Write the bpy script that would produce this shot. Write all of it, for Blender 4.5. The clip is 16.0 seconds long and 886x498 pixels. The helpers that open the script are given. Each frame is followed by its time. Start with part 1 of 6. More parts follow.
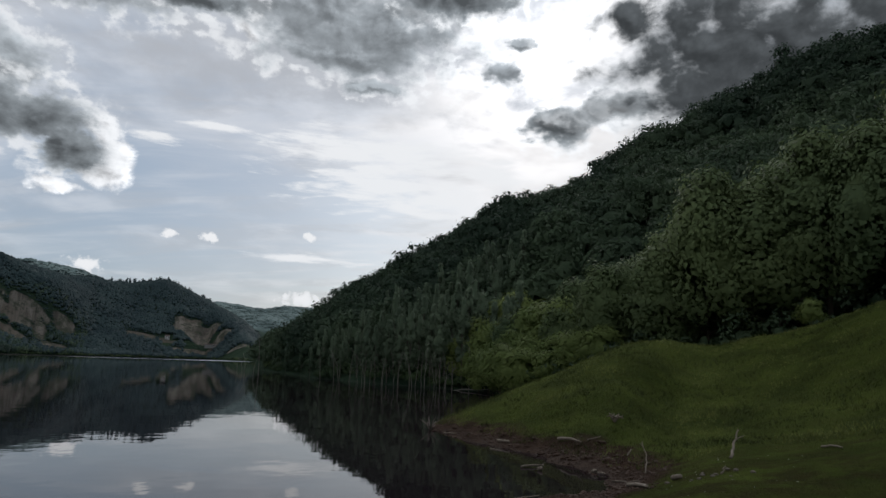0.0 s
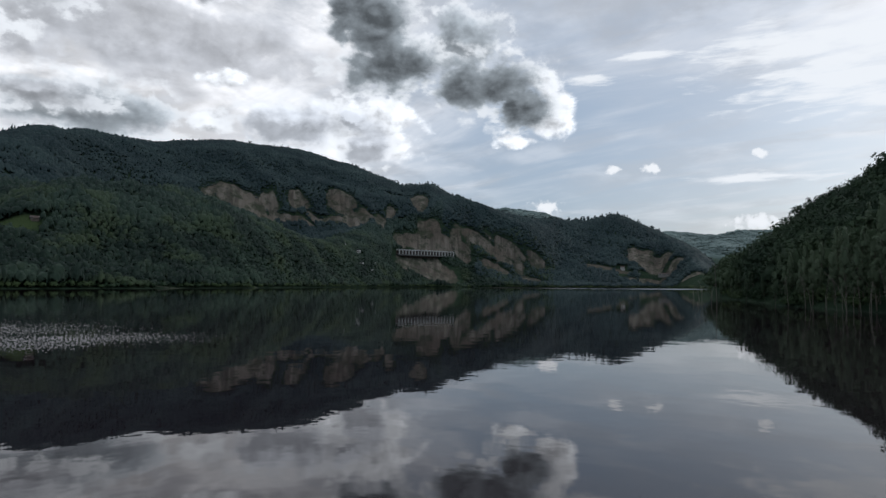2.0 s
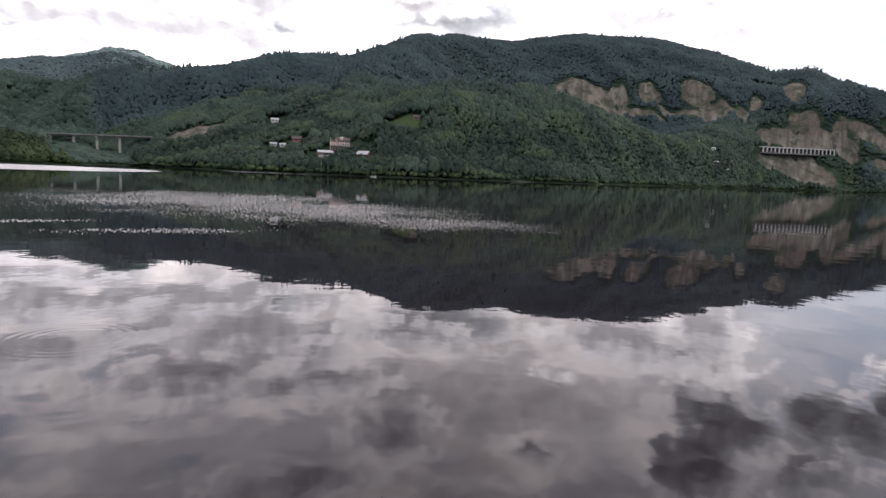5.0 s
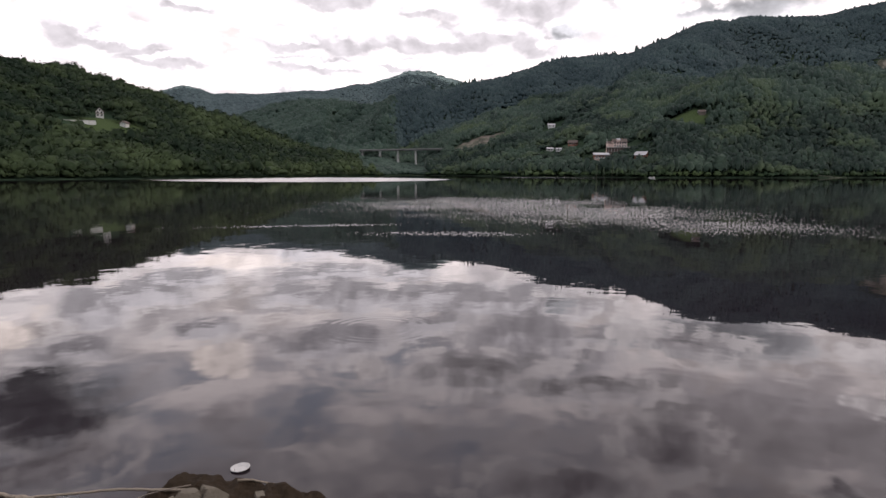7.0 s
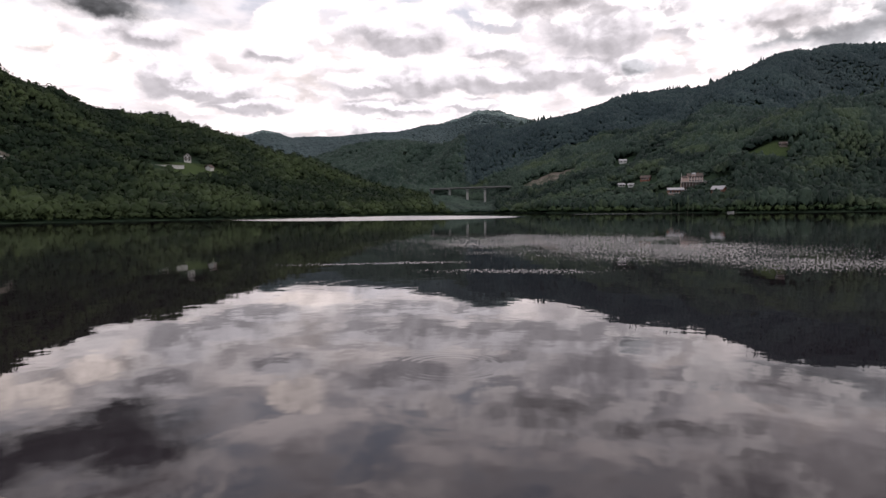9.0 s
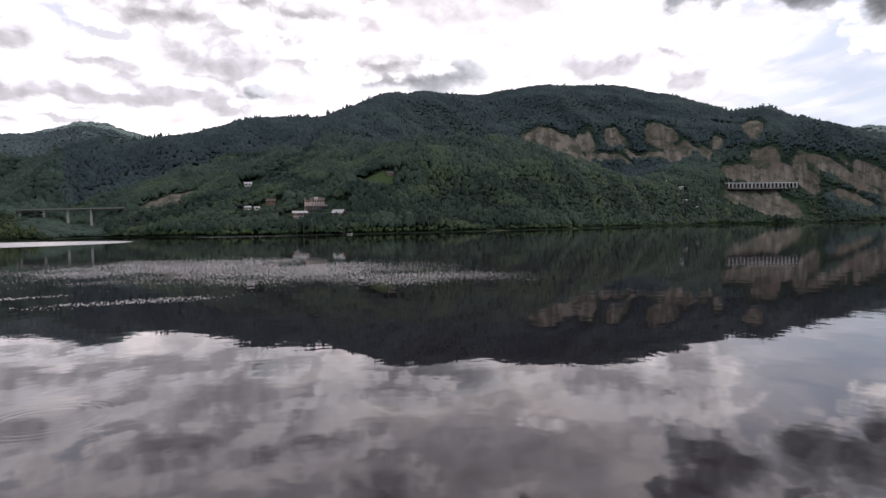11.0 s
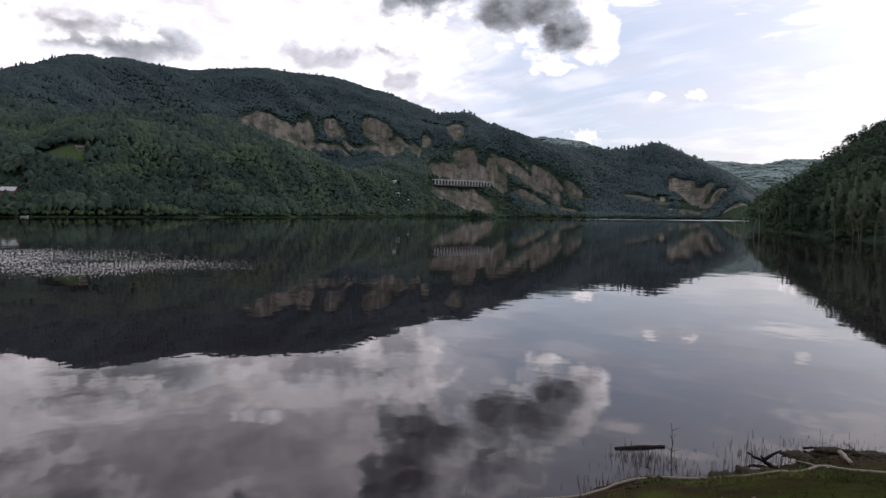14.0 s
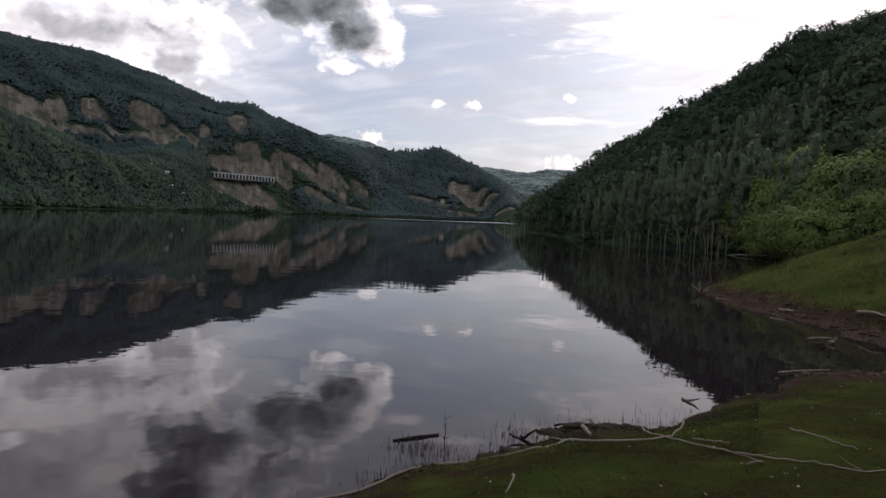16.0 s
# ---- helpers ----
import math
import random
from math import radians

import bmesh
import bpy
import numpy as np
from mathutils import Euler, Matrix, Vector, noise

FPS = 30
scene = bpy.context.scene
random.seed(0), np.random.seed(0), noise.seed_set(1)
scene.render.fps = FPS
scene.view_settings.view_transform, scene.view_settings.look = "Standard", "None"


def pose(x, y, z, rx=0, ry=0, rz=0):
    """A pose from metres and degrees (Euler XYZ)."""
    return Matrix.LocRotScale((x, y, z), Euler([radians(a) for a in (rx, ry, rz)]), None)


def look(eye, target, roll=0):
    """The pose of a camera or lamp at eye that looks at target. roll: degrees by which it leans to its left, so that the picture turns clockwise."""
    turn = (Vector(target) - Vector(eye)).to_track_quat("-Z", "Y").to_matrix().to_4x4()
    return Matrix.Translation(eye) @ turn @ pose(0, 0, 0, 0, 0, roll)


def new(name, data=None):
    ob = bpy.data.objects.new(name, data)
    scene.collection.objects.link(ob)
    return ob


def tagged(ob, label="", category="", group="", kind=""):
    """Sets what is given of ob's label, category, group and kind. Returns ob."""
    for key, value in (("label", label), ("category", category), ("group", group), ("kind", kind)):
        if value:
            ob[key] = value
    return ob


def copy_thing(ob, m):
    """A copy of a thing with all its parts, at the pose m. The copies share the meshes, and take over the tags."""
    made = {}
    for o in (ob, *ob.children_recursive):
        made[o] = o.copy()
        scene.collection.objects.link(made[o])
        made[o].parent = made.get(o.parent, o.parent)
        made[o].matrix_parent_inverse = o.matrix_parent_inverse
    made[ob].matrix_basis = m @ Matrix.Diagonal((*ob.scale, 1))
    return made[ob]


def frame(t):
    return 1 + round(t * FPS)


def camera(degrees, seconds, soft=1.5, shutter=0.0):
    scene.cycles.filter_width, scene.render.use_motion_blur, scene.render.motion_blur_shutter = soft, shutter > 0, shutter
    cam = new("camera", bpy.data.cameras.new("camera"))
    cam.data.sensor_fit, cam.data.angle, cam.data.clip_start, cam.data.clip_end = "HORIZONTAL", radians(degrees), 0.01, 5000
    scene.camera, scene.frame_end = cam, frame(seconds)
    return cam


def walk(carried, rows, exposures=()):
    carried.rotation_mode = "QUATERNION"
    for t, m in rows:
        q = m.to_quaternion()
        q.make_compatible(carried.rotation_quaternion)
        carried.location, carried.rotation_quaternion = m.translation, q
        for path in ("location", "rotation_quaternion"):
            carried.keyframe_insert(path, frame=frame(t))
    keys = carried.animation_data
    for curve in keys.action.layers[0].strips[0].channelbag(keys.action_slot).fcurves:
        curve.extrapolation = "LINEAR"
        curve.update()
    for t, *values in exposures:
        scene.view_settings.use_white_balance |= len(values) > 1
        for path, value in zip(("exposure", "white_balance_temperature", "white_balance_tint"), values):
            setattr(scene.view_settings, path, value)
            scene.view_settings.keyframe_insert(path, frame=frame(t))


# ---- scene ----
EYE = 3.0       # lens above the water
REACH = 0.15    # the lens swings round the body at this radius


def bearing(az, r, z=0.0):
    """Place at heading az (degrees clockwise from +y) and r metres from the standpoint."""
    a = radians(az)
    return Vector((r * math.sin(a), r * math.cos(a), z))


WALK = [  # seconds, heading, tilt, lean in degrees
    (0, 0.00, 10.39, 1.80), (0.2, -1.72, 12.45, 1.0), (0.3, -2.80, 12.68, 0.79), (0.5, -6.51, 11.60, 0.22), (1, -20.14, 7.94, 0.37), (1.5, -28.82, 5.31, 0.48),
    (2, -38.95, 3.27, 0.36), (2.5, -48.38, 1.35, 0.42), (3, -55.87, 0.15, 1.00), (3.2, -57.01, -0.86, 1.39),
    (5.3, -73.65, -7.70, 1.64), (5.5, -77.69, -7.93, 1.17), (6, -87.34, -7.87, 0.10), (6.5, -91.33, -7.51, 0.13),
    (7, -93.74, -6.97, 0.12), (7.5, -99.43, -6.55, -0.24), (8, -102.73, -6.05, -0.02), (8.5, -103.85, -4.94, -0.55),
    (9, -100.03, -3.56, -0.56), (9.5, -90.44, -2.90, -0.13), (10, -80.03, -2.14, -0.05), (10.2, -76.58, -2.03, -0.18),
    (12.3, -59.58, -2.62, -0.70), (12.5, -58.31, -2.75, -0.22), (13, -53.05, -2.94, -0.03), (13.5, -47.43, -3.10, 0.40),
    (14, -42.13, -3.08, 0.62), (14.5, -37.97, -2.79, 0.89), (15, -33.00, -2.76, 1.74), (15.5, -28.89, -2.59, 1.96),
    (16, -22.89, -2.77, 2.14),
]

cam = camera(70, 16.0)
rows = []
for t, az, tilt, lean in WALK:
    eye = bearing(az, REACH, EYE)
    rows.append((t, look(eye, eye + bearing(az, 100 * math.cos(radians(tilt)), 100 * math.sin(radians(tilt))), lean)))
walk(cam, rows, [(0.0, -0.4, 6150, 10), (0.5, -0.22, 6100, 10), (1.0, -0.40, 6050, 10), (1.5, -0.4, 5950, 9), (3.2, 0.2, 6100, 13), (5.3, 0.85, 6550, 20),
                 (7.5, 0.42, 6650, 21), (9.0, 0.22, 6650, 21), (10.2, 0.3, 6550, 20), (12.5, 0.62, 6350, 21), (14.5, 0.15, 6300, 19), (16.0, -0.02, 6400, 19)])

# ---- world, sun ----
SUN_AZ, SUN_EL = 10.0, 30.0


class Graph:
    """Short-hand for building a node tree."""

    def __init__(self, tree):
        self.tree = tree
        self.nodes = tree.nodes

    def put(self, socket, value):
        if isinstance(value, bpy.types.NodeSocket):
            self.tree.links.new(value, socket)
        elif value is not None:
            if socket.type == "RGBA" and len(value) == 3:
                value = (*value, 1.0)
            socket.default_value = value

    def node(self, kind, ins=()):
        n = self.nodes.new(kind)
        for key, value in dict(ins).items():
            self.put(n.inputs[key], value)
        return n

    def m(self, op, a, b=None, c=None, clamp=False):
        n = self.nodes.new("ShaderNodeMath")
        n.operation, n.use_clamp = op, clamp
        for i, v in enumerate((a, b, c)):
            if v is not None:
                self.put(n.inputs[i], v)
        return n.outputs[0]

    def v(self, op, a, b=None, c=None):
        n = self.nodes.new("ShaderNodeVectorMath")
        n.operation = op
        for i, x in enumerate((a, b, c)):
            if x is not None:
                self.put(n.inputs[i], x)
        return n.outputs["Value"] if op in ("LENGTH", "DISTANCE", "DOT_PRODUCT") else n.outputs["Vector"]

    def mix(self, fac, a, b, blend="MIX"):
        n = self.nodes.new("ShaderNodeMix")
        n.data_type, n.blend_type = "RGBA", blend
        self.put(n.inputs[0], fac)
        self.put(n.inputs[6], a)
        self.put(n.inputs[7], b)
        return n.outputs[2]

    def ramp(self, x, lo, hi, a=0.0, b=1.0, smooth=True):
        n = self.nodes.new("ShaderNodeMapRange")
        n.interpolation_type = "SMOOTHSTEP" if smooth else "LINEAR"
        for i, value in enumerate((x, lo, hi, a, b)):
            self.put(n.inputs[i], value)
        return n.outputs[0]

    def noise(self, vec, scale, detail=4.0, rough=0.5, warp=0.0, out="Fac"):
        n = self.nodes.new("ShaderNodeTexNoise")
        self.put(n.inputs["Vector"], vec)
        n.inputs["Scale"].default_value, n.inputs["Detail"].default_value = scale, detail
        n.inputs["Roughness"].default_value, n.inputs["Distortion"].default_value = rough, warp
        return n.outputs[out]


def make_world():
    world = bpy.data.worlds.new("sky")
    scene.world = world
    world.use_nodes = True
    world.node_tree.nodes.clear()
    g = Graph(world.node_tree)
    tex = g.node("ShaderNodeTexSky")
    tex.sky_type, tex.sun_disc, tex.dust_density = "NISHITA", False, 2.0
    tex.sun_elevation, tex.sun_rotation = radians(SUN_EL), radians(SUN_AZ)
    sky = tex.outputs[0]
    d = g.node("ShaderNodeTexCoord").outputs["Generated"]
    xyz = g.node("ShaderNodeSeparateXYZ", {0: d}).outputs
    up = g.m("MAXIMUM", xyz[2], 0.0)
    az = g.m("MULTIPLY", g.m("ARCTAN2", xyz[0], xyz[1]), 180 / math.pi)
    el = g.m("MULTIPLY", g.m("ARCSINE", up), 180 / math.pi)
    chart = g.node("ShaderNodeCombineXYZ", {0: az, 1: el}).outputs[0]
    layer = g.v("DIVIDE", d, g.node("ShaderNodeCombineXYZ", {0: g.m("ADD", up, 0.16), 1: g.m("ADD", up, 0.16), 2: 4.0}).outputs[0])
    to_sun = g.v("DOT_PRODUCT", d, tuple(bearing(SUN_AZ, math.cos(radians(SUN_EL)), math.sin(radians(SUN_EL)))))
    glow = g.m("POWER", g.m("MAXIMUM", to_sun, 0.0), 80.0)
    # thin high cloud: pale blue gaps and white streaks
    fleece = g.noise(layer, 3.4, 7, 0.52, 0.3)
    streaks = g.noise(g.v("MULTIPLY", layer, (0.8, 2.2, 1.0)), 1.6, 9, 0.6, 0.5)
    deep = g.m("MULTIPLY", g.ramp(az, -58, -42), g.ramp(az, -6, -16))
    veil = g.m("ADD", g.ramp(az, -30, -58, 0.0, 0.85), g.m("MULTIPLY", glow, 1.1))
    veil = g.m("ADD", veil, g.ramp(streaks, 0.38, 0.72, 0.0, g.m("MULTIPLY_ADD", deep, -0.25, 0.6)))
    veil = g.m("ADD", veil, g.ramp(el, 15, 24, 0.0, 0.3), clamp=True)
    west = g.m("MULTIPLY", g.ramp(az, -70, -92), g.ramp(el, 12.5, 19))
    veil = g.m("MULTIPLY", veil, g.m("SUBTRACT", 1.0, g.m("MULTIPLY", west, g.ramp(fleece, 0.6, 0.4, 0.05, 0.75))))
    blue = g.v("ADD", g.v("MULTIPLY", sky, (0.035, 0.035, 0.035)), g.mix(deep, (0.355, 0.435, 0.515), (0.300, 0.362, 0.430)))

    def grey_of(value, tint):
        return g.v("MULTIPLY", tint, g.node("ShaderNodeCombineXYZ", {0: value, 1: value, 2: value}).outputs[0])

    bright = g.m("ADD", g.m("ADD", g.ramp(az, -20, -50, 1.0, 1.16), g.ramp(az, -56, -80, 0.0, -0.24)), g.m("MULTIPLY", glow, 1.6))
    bright = g.m("MULTIPLY", bright, g.ramp(fleece, 0.38, 0.62, 0.70, g.ramp(az, -50, -75, 1.12, 1.5)))
    colour = g.mix(veil, blue, grey_of(bright, (1.02, 0.98, 0.945)))
    # cloud by kind: (heading, height, half-width, half-height) of its lobes
    storm = [(24.5, 26.0, 8.6, 5.2), (31.5, 24.5, 8.5, 6.5), (17.6, 29.8, 2.8, 2.5), (40, 30, 12, 9), (-127.8, 15.9, 3.4, 1.0), (-131.0, 17.6, 8.5, 1.9), (-134.5, 17.9, 5.8, 1.8), (-126.6, 19.4, 4.6, 1.5), (-138.0, 18.6, 6.0, 1.8)]
    dark = [ (-23.2, 29.3, 3.6, 1.0), (1.6, 32.2, 5.0, 1.6), (10.6, 21.4, 2.5, 1.7), (15.8, 22.7, 3.0, 1.2),
            (-45.4, 22.6, 3.5, 2.2), (-43.6, 19.6, 3.6, 1.9), (-35.0, 17.7, 4.0, 2.0), (-32.2, 15.9, 2.5, 1.6)]
    brown = [(-91.0, 17.8, 4.5, 1.2), (-83.9, 18.9, 2.3, 1.0), (-73.3, 22.8, 2.9, 1.9), (-82.4, 27.3, 5.3, 1.4), (-79.0, 18.7, 3.3, 1.0), (-59.8, 24.2, 1.8, 0.9), (-72.5, 14.5, 3.6, 0.9), (-137, 22, 8.0, 2.0), (-127, 22, 5.0, 1.6)]
    grey = [(-7.4, 28.8, 8.4, 2.9), (-14.6, 30.3, 7.2, 2.3), (-32.1, 29.1, 8.3, 1.9), (15.1, 22.3, 2.8, 1.1), (5.2, 25.7, 1.7, 1.0), (7.1, 28.0, 1.2, 0.5), (-37.2, 21.4, 2.8, 1.9), (-10.0, 26.5, 6.5, 1.2), (-7.1, 24.2, 2.2, 0.6),
            (-72.8, 14.6, 3.6, 0.8), (-77.4, 14.8, 0.9, 0.5), (-68.8, 13.5, 5.2, 1.7), (-83.1, 11.7, 1.0, 0.8)]
    layer_grey = [(-124.9, 14.1, 2.1, 0.8), (-115.2, 13.4, 2.4, 0.6), (-123.0, 11.2, 1.7, 1.0), (-120.6, 10.2, 3.5, 0.7), (-117.3, 9.0, 2.9, 0.6), (-103.3, 15.0, 2.9, 1.1), (-106.1, 10.8, 2.6, 0.6), (-102.1, 11.1, 2.5, 1.1),
                  (-95.5, 13.7, 2.5, 0.7), (-94.1, 11.4, 5.7, 0.9), (-88.6, 12.0, 5.1, 0.9), (-84.6, 11.6, 3.3, 1.3), (-86.5, 14.6, 3.4, 1.6), (-104.1, 9.1, 3.1, 0.5), (-97.6, 9.2, 2.0, 0.4), (-104.7, 6.8, 2.6, 0.5), (-90.3, 17.3, 4.6, 0.7),
                  (-90.7, 18.0, 4.1, 1.1), (-81.2, 19.0, 3.8, 0.7)]
    faint = [(-107.5, 14.5, 2.7, 0.7), (-108.1, 12.2, 3.1, 0.6), (-85.3, 13.2, 2.8, 1.1), (-69.2, 12.9, 4.1, 1.4),  (-84.4, 15.2, 2.1, 0.6), (-66.8, 13.0, 5.0, 1.4), (-73.7, 18.9, 2.7, 0.6),
             (-66.2, 19.1, 5.2, 2.1), (-80.9, 18.6, 3.3, 1.0), (-75.4, 17.9, 3.5, 1.2), (-91.5, 11.3, 6.8, 0.8), (-73.9, 19.5, 4.9, 1.6), (-64.4, 20.1, 4.9, 1.3), (-58.8, 24.2, 2.7, 1.2), (-61.0, 19.8, 12.0, 2.8)]
    bright_heaps = [(-44.8, 14.5, 3.2, 2.0), (-43.3, 12.3, 1.6, 1.6), (-53.2, 14.7, 3.3, 1.2), (-59.7, 13.5, 2.2, 1.1), (-29.5, 14.7, 2.5, 1.4), (-32.4, 13.0, 2.2, 0.6), (-58.9, 17.3, 2.2, 0.7), (-48.7, 13.3, 7.7, 2.3), (-43.6, 15.2, 2.1, 1.4),
                    (-28.4, 15.6, 1.5, 1.6), (-29.6, 17.6, 1.5, 1.2), (-113.4, 15.9, 2.6, 1.6), (-112.5, 17.0, 1.6, 0.7), (-100.6, 17.6, 2.0, 1.0), (-102.4, 16.1, 1.6, 1.3), (-136.3, 13.3, 2.6, 1.5), (-132.9, 13.6, 2.2, 1.3), (-138.4, 14.0, 2.0, 0.9), (-129.1, 12.4, 2.1, 1.1), (-124.7, 11.0, 2.7, 0.9), (-119.5, 9.2, 3.8, 0.9), (-112, 8.0, 5.0, 0.8),
                    (-18.9, 27.7, 2.1, 1.4), (-13.5, 30.9, 2.2, 1.4)]
    heaped = [(-84.0, 16.5, 4.5, 1.6), (-80.5, 14.6, 3.0, 0.9), (-52.7, 13.8, 3.3, 1.2), (-47.4, 14.3, 0.9, 0.6), (-45.9, 12.5, 1.5, 1.3)]
    wisps = [(-1.5, 14.7, 7.3, 1.7), (-7.8, 18.8, 8.6, 1.5), (4.8, 17.0, 3.1, 1.5), (-12.6, 8.9, 4.6, 0.4), (-25.3, 17.8, 1.9, 0.4), (-20.5, 19.6, 2.5, 0.4), (-5.0, 16.0, 8.0, 2.1)]
    fold = g.v("MULTIPLY", chart, (0.72, 1.0, 1.0))
    stir = g.v("SUBTRACT", g.noise(fold, 0.42, 6, 0.6, 0.0, "Color"), (0.5, 0.5, 0.5))
    drawn = g.v("ADD", chart, g.v("MULTIPLY", stir, (4.6, 2.6, 0.0)))
    billow = g.noise(fold, 0.42, 9, 0.55, 0.15)
    toward = g.noise(g.v("ADD", fold, (0.35, 0.55, 0.0)), 0.42, 6, 0.53, 0.15)
    relief = g.m("MULTIPLY", g.m("SUBTRACT", billow, toward), 1.0)
    broad = g.noise(g.v("MULTIPLY", chart, (0.45, 1.0, 1.0)), 0.2, 4, 0.6, 0.1)
    lump = g.m("ADD", g.m("MULTIPLY", g.m("SUBTRACT", billow, 0.5), 2.6), g.m("MULTIPLY", g.m("SUBTRACT", broad, 0.5), 1.4))

    calm = g.m("MULTIPLY", lump, g.ramp(az, -96, -118, 1.0, 0.45))

    def heap(where, clouds, size=1.42):
        field = None
        for a, e, w, h in clouds:
            one = g.v("LENGTH", g.v("MULTIPLY_ADD", where, (1 / w, 1 / h, 0.0), (-a / w, -e / h, 0.0)))
            field = one if field is None else g.m("MINIMUM", field, one)
        return g.m("MAXIMUM", g.m("SUBTRACT", size, field), -2.0)

    # unbroken high cloud overhead, brightened above 30 degrees, out of view, to light the land
    high = g.noise(layer, 4.4, 9, 0.57, 0.15)
    over = g.m("SUBTRACT", g.m("MULTIPLY", high, 4.2), g.m("SUBTRACT", g.ramp(el, 14, 27, 3.3, 1.95), g.m("MULTIPLY", glow, 0.1)))
    veiled = g.m("MULTIPLY_ADD", g.ramp(el, 30, 52), 0.75, g.m("MULTIPLY_ADD", glow, 0.35, 0.62))
    colour = g.mix(g.ramp(over, -0.5, 0.8), colour, grey_of(veiled, (0.97, 0.99, 1.03)))
    # fine mottled layer over the lake
    soft = g.noise(g.v("ADD", g.v("MULTIPLY", chart, (0.4, 1.0, 1.0)), (7.0, 3.0, 0.0)), 0.3, 7, 0.52, 0.08)
    mottle = g.m("MULTIPLY", g.ramp(soft, 0.42, 0.62), g.ramp(az, -50, -66, 0.0, 0.85))
    colour = g.mix(mottle, colour, grey_of(g.m("MULTIPLY", g.ramp(soft, 0.42, 0.75, 1.1, 0.5), g.ramp(el, 12, 22, 1.0, 0.95)), (1.0, 0.985, 0.99)))
    # streaky wisps
    fine = g.noise(g.v("MULTIPLY", chart, (0.22, 1.3, 1.0)), 0.9, 7, 0.62, 0.3)
    streak = g.m("ADD", heap(chart, wisps), g.m("MULTIPLY", g.m("SUBTRACT", fine, 0.5), 4.0))
    colour = g.mix(g.ramp(streak, 0.1, 1.1, 0.0, 0.9), colour, grey_of(1.15, (1.0, 0.985, 0.96)))
    # faint shaded cloud, then sunlit heaps
    thin = g.m("ADD", heap(drawn, faint), lump)
    colour = g.mix(g.ramp(thin, 0.0, 0.8, 0.0, 0.85), colour, grey_of(g.m("ADD", g.ramp(thin, 0.1, 1.2, 0.9, 0.6), relief), (1.0, 0.99, 1.0)))
    white = g.m("ADD", heap(g.v("ADD", chart, g.v("MULTIPLY", stir, (3.0, 2.0, 0.0))), bright_heaps, 1.2), calm)
    shade = g.m("ADD", g.m("ADD", g.ramp(az, -60, -90, 1.2, 0.95), g.ramp(az, -95, -112, 0.0, 0.4)), g.m("MULTIPLY", relief, g.ramp(az, -90, -110, 3.2, 2.0)))
    colour = g.mix(g.ramp(white, 0.0, 0.6), colour, g.v("MULTIPLY", grey_of(g.m("MAXIMUM", shade, 0.45), (1.0, 0.99, 0.975)), g.mix(g.ramp(az, -95, -120), (1.0, 1.0, 1.0), (1.05, 0.99, 0.92))))
    # shaded cloud: a lit rim, then a grey heart
    for lobes, heart, tint, blur, size, crown in ((heaped, 0.55, (0.985, 0.995, 1.02), 0.9, 1.8, 0.45), (layer_grey, 0.52, (0.985, 0.995, 1.02), 1.0, 2.0, 0.42), (grey, 0.35, (0.94, 1.0, 1.03), 0.8, 1.55, 0.25), (brown, 0.40, (0.99, 0.99, 1.0), 1.2, 1.6, 0.3), (dark, 0.165, (0.93, 1.0, 1.03), 0.6, 1.42, 0.12), (storm, 0.085, (0.93, 1.0, 1.03), 1.0, 1.5, 0.06)):
        body = g.m("ADD", heap(drawn, lobes, size), calm)
        rim = g.m("MULTIPLY", g.ramp(body, -0.5, 0.1), g.ramp(relief, -0.06, 0.07, 0.1, 0.25 if lobes is storm else 0.8))
        colour = g.mix(rim, colour, grey_of(g.m("ADD", 1.15, glow), (1.0, 0.99, 0.97)))
        # tops catch the light, bases stay grey
        fall = g.m("SUBTRACT", heap(g.v("ADD", drawn, (0.25, 0.5, 0.0)), lobes, size), heap(drawn, lobes, size))
        lit = g.ramp(g.m("ADD", fall, g.m("MULTIPLY", relief, -1.2)), 0.1, -0.7, 0.0, crown)
        value = g.m("ADD", lit, g.m("MAXIMUM", g.m("MULTIPLY_ADD", relief, 0.15 if lobes is storm else 0.7, g.ramp(body, 0.0, 1.1, heart + 0.35, heart)), heart * 0.72))
        colour = g.mix(g.ramp(body, -0.05, blur), colour, grey_of(value, tint))
    puffs = g.m("ADD", heap(chart, [(-20.5, 10.1, 1.0, 0.5), (-23.8, 10.1, 0.8, 0.45), (-12.2, 10.9, 0.7, 0.5), (-12.4, 5.2, 2.2, 0.7), (-29.6, 7.0, 1.5, 0.7)], 1.0),
                g.m("MULTIPLY", g.m("SUBTRACT", g.noise(chart, 1.1, 7, 0.6), 0.5), 3.0))
    colour = g.mix(g.ramp(puffs, 0.0, 0.6), colour, (1.15, 1.13, 1.1))
    back = g.node("ShaderNodeBackground", {0: colour, 1: 1.0})
    out = g.node("ShaderNodeOutputWorld")
    g.tree.links.new(back.outputs[0], out.inputs[0])


make_world()
sun = new("sun", bpy.data.lights.new("sun", "SUN"))
sun.data.energy, sun.data.angle, sun.data.color = 0.9, radians(14), (1.0, 0.95, 0.88)
sun.matrix_world = look(bearing(SUN_AZ, 100 * math.cos(radians(SUN_EL)), 100 * math.sin(radians(SUN_EL))), (0, 0, 0))

# ---- materials ----
def material(name):
    mat = bpy.data.materials.new(name)
    mat.use_nodes = True
    mat.node_tree.nodes.clear()
    g = Graph(mat.node_tree)
    shader = g.node("ShaderNodeBsdfPrincipled")
    out = g.node("ShaderNodeOutputMaterial")
    g.tree.links.new(shader.outputs[0], out.inputs[0])
    return mat, g, shader


def place(g):
    return g.node("ShaderNodeNewGeometry").outputs["Position"]


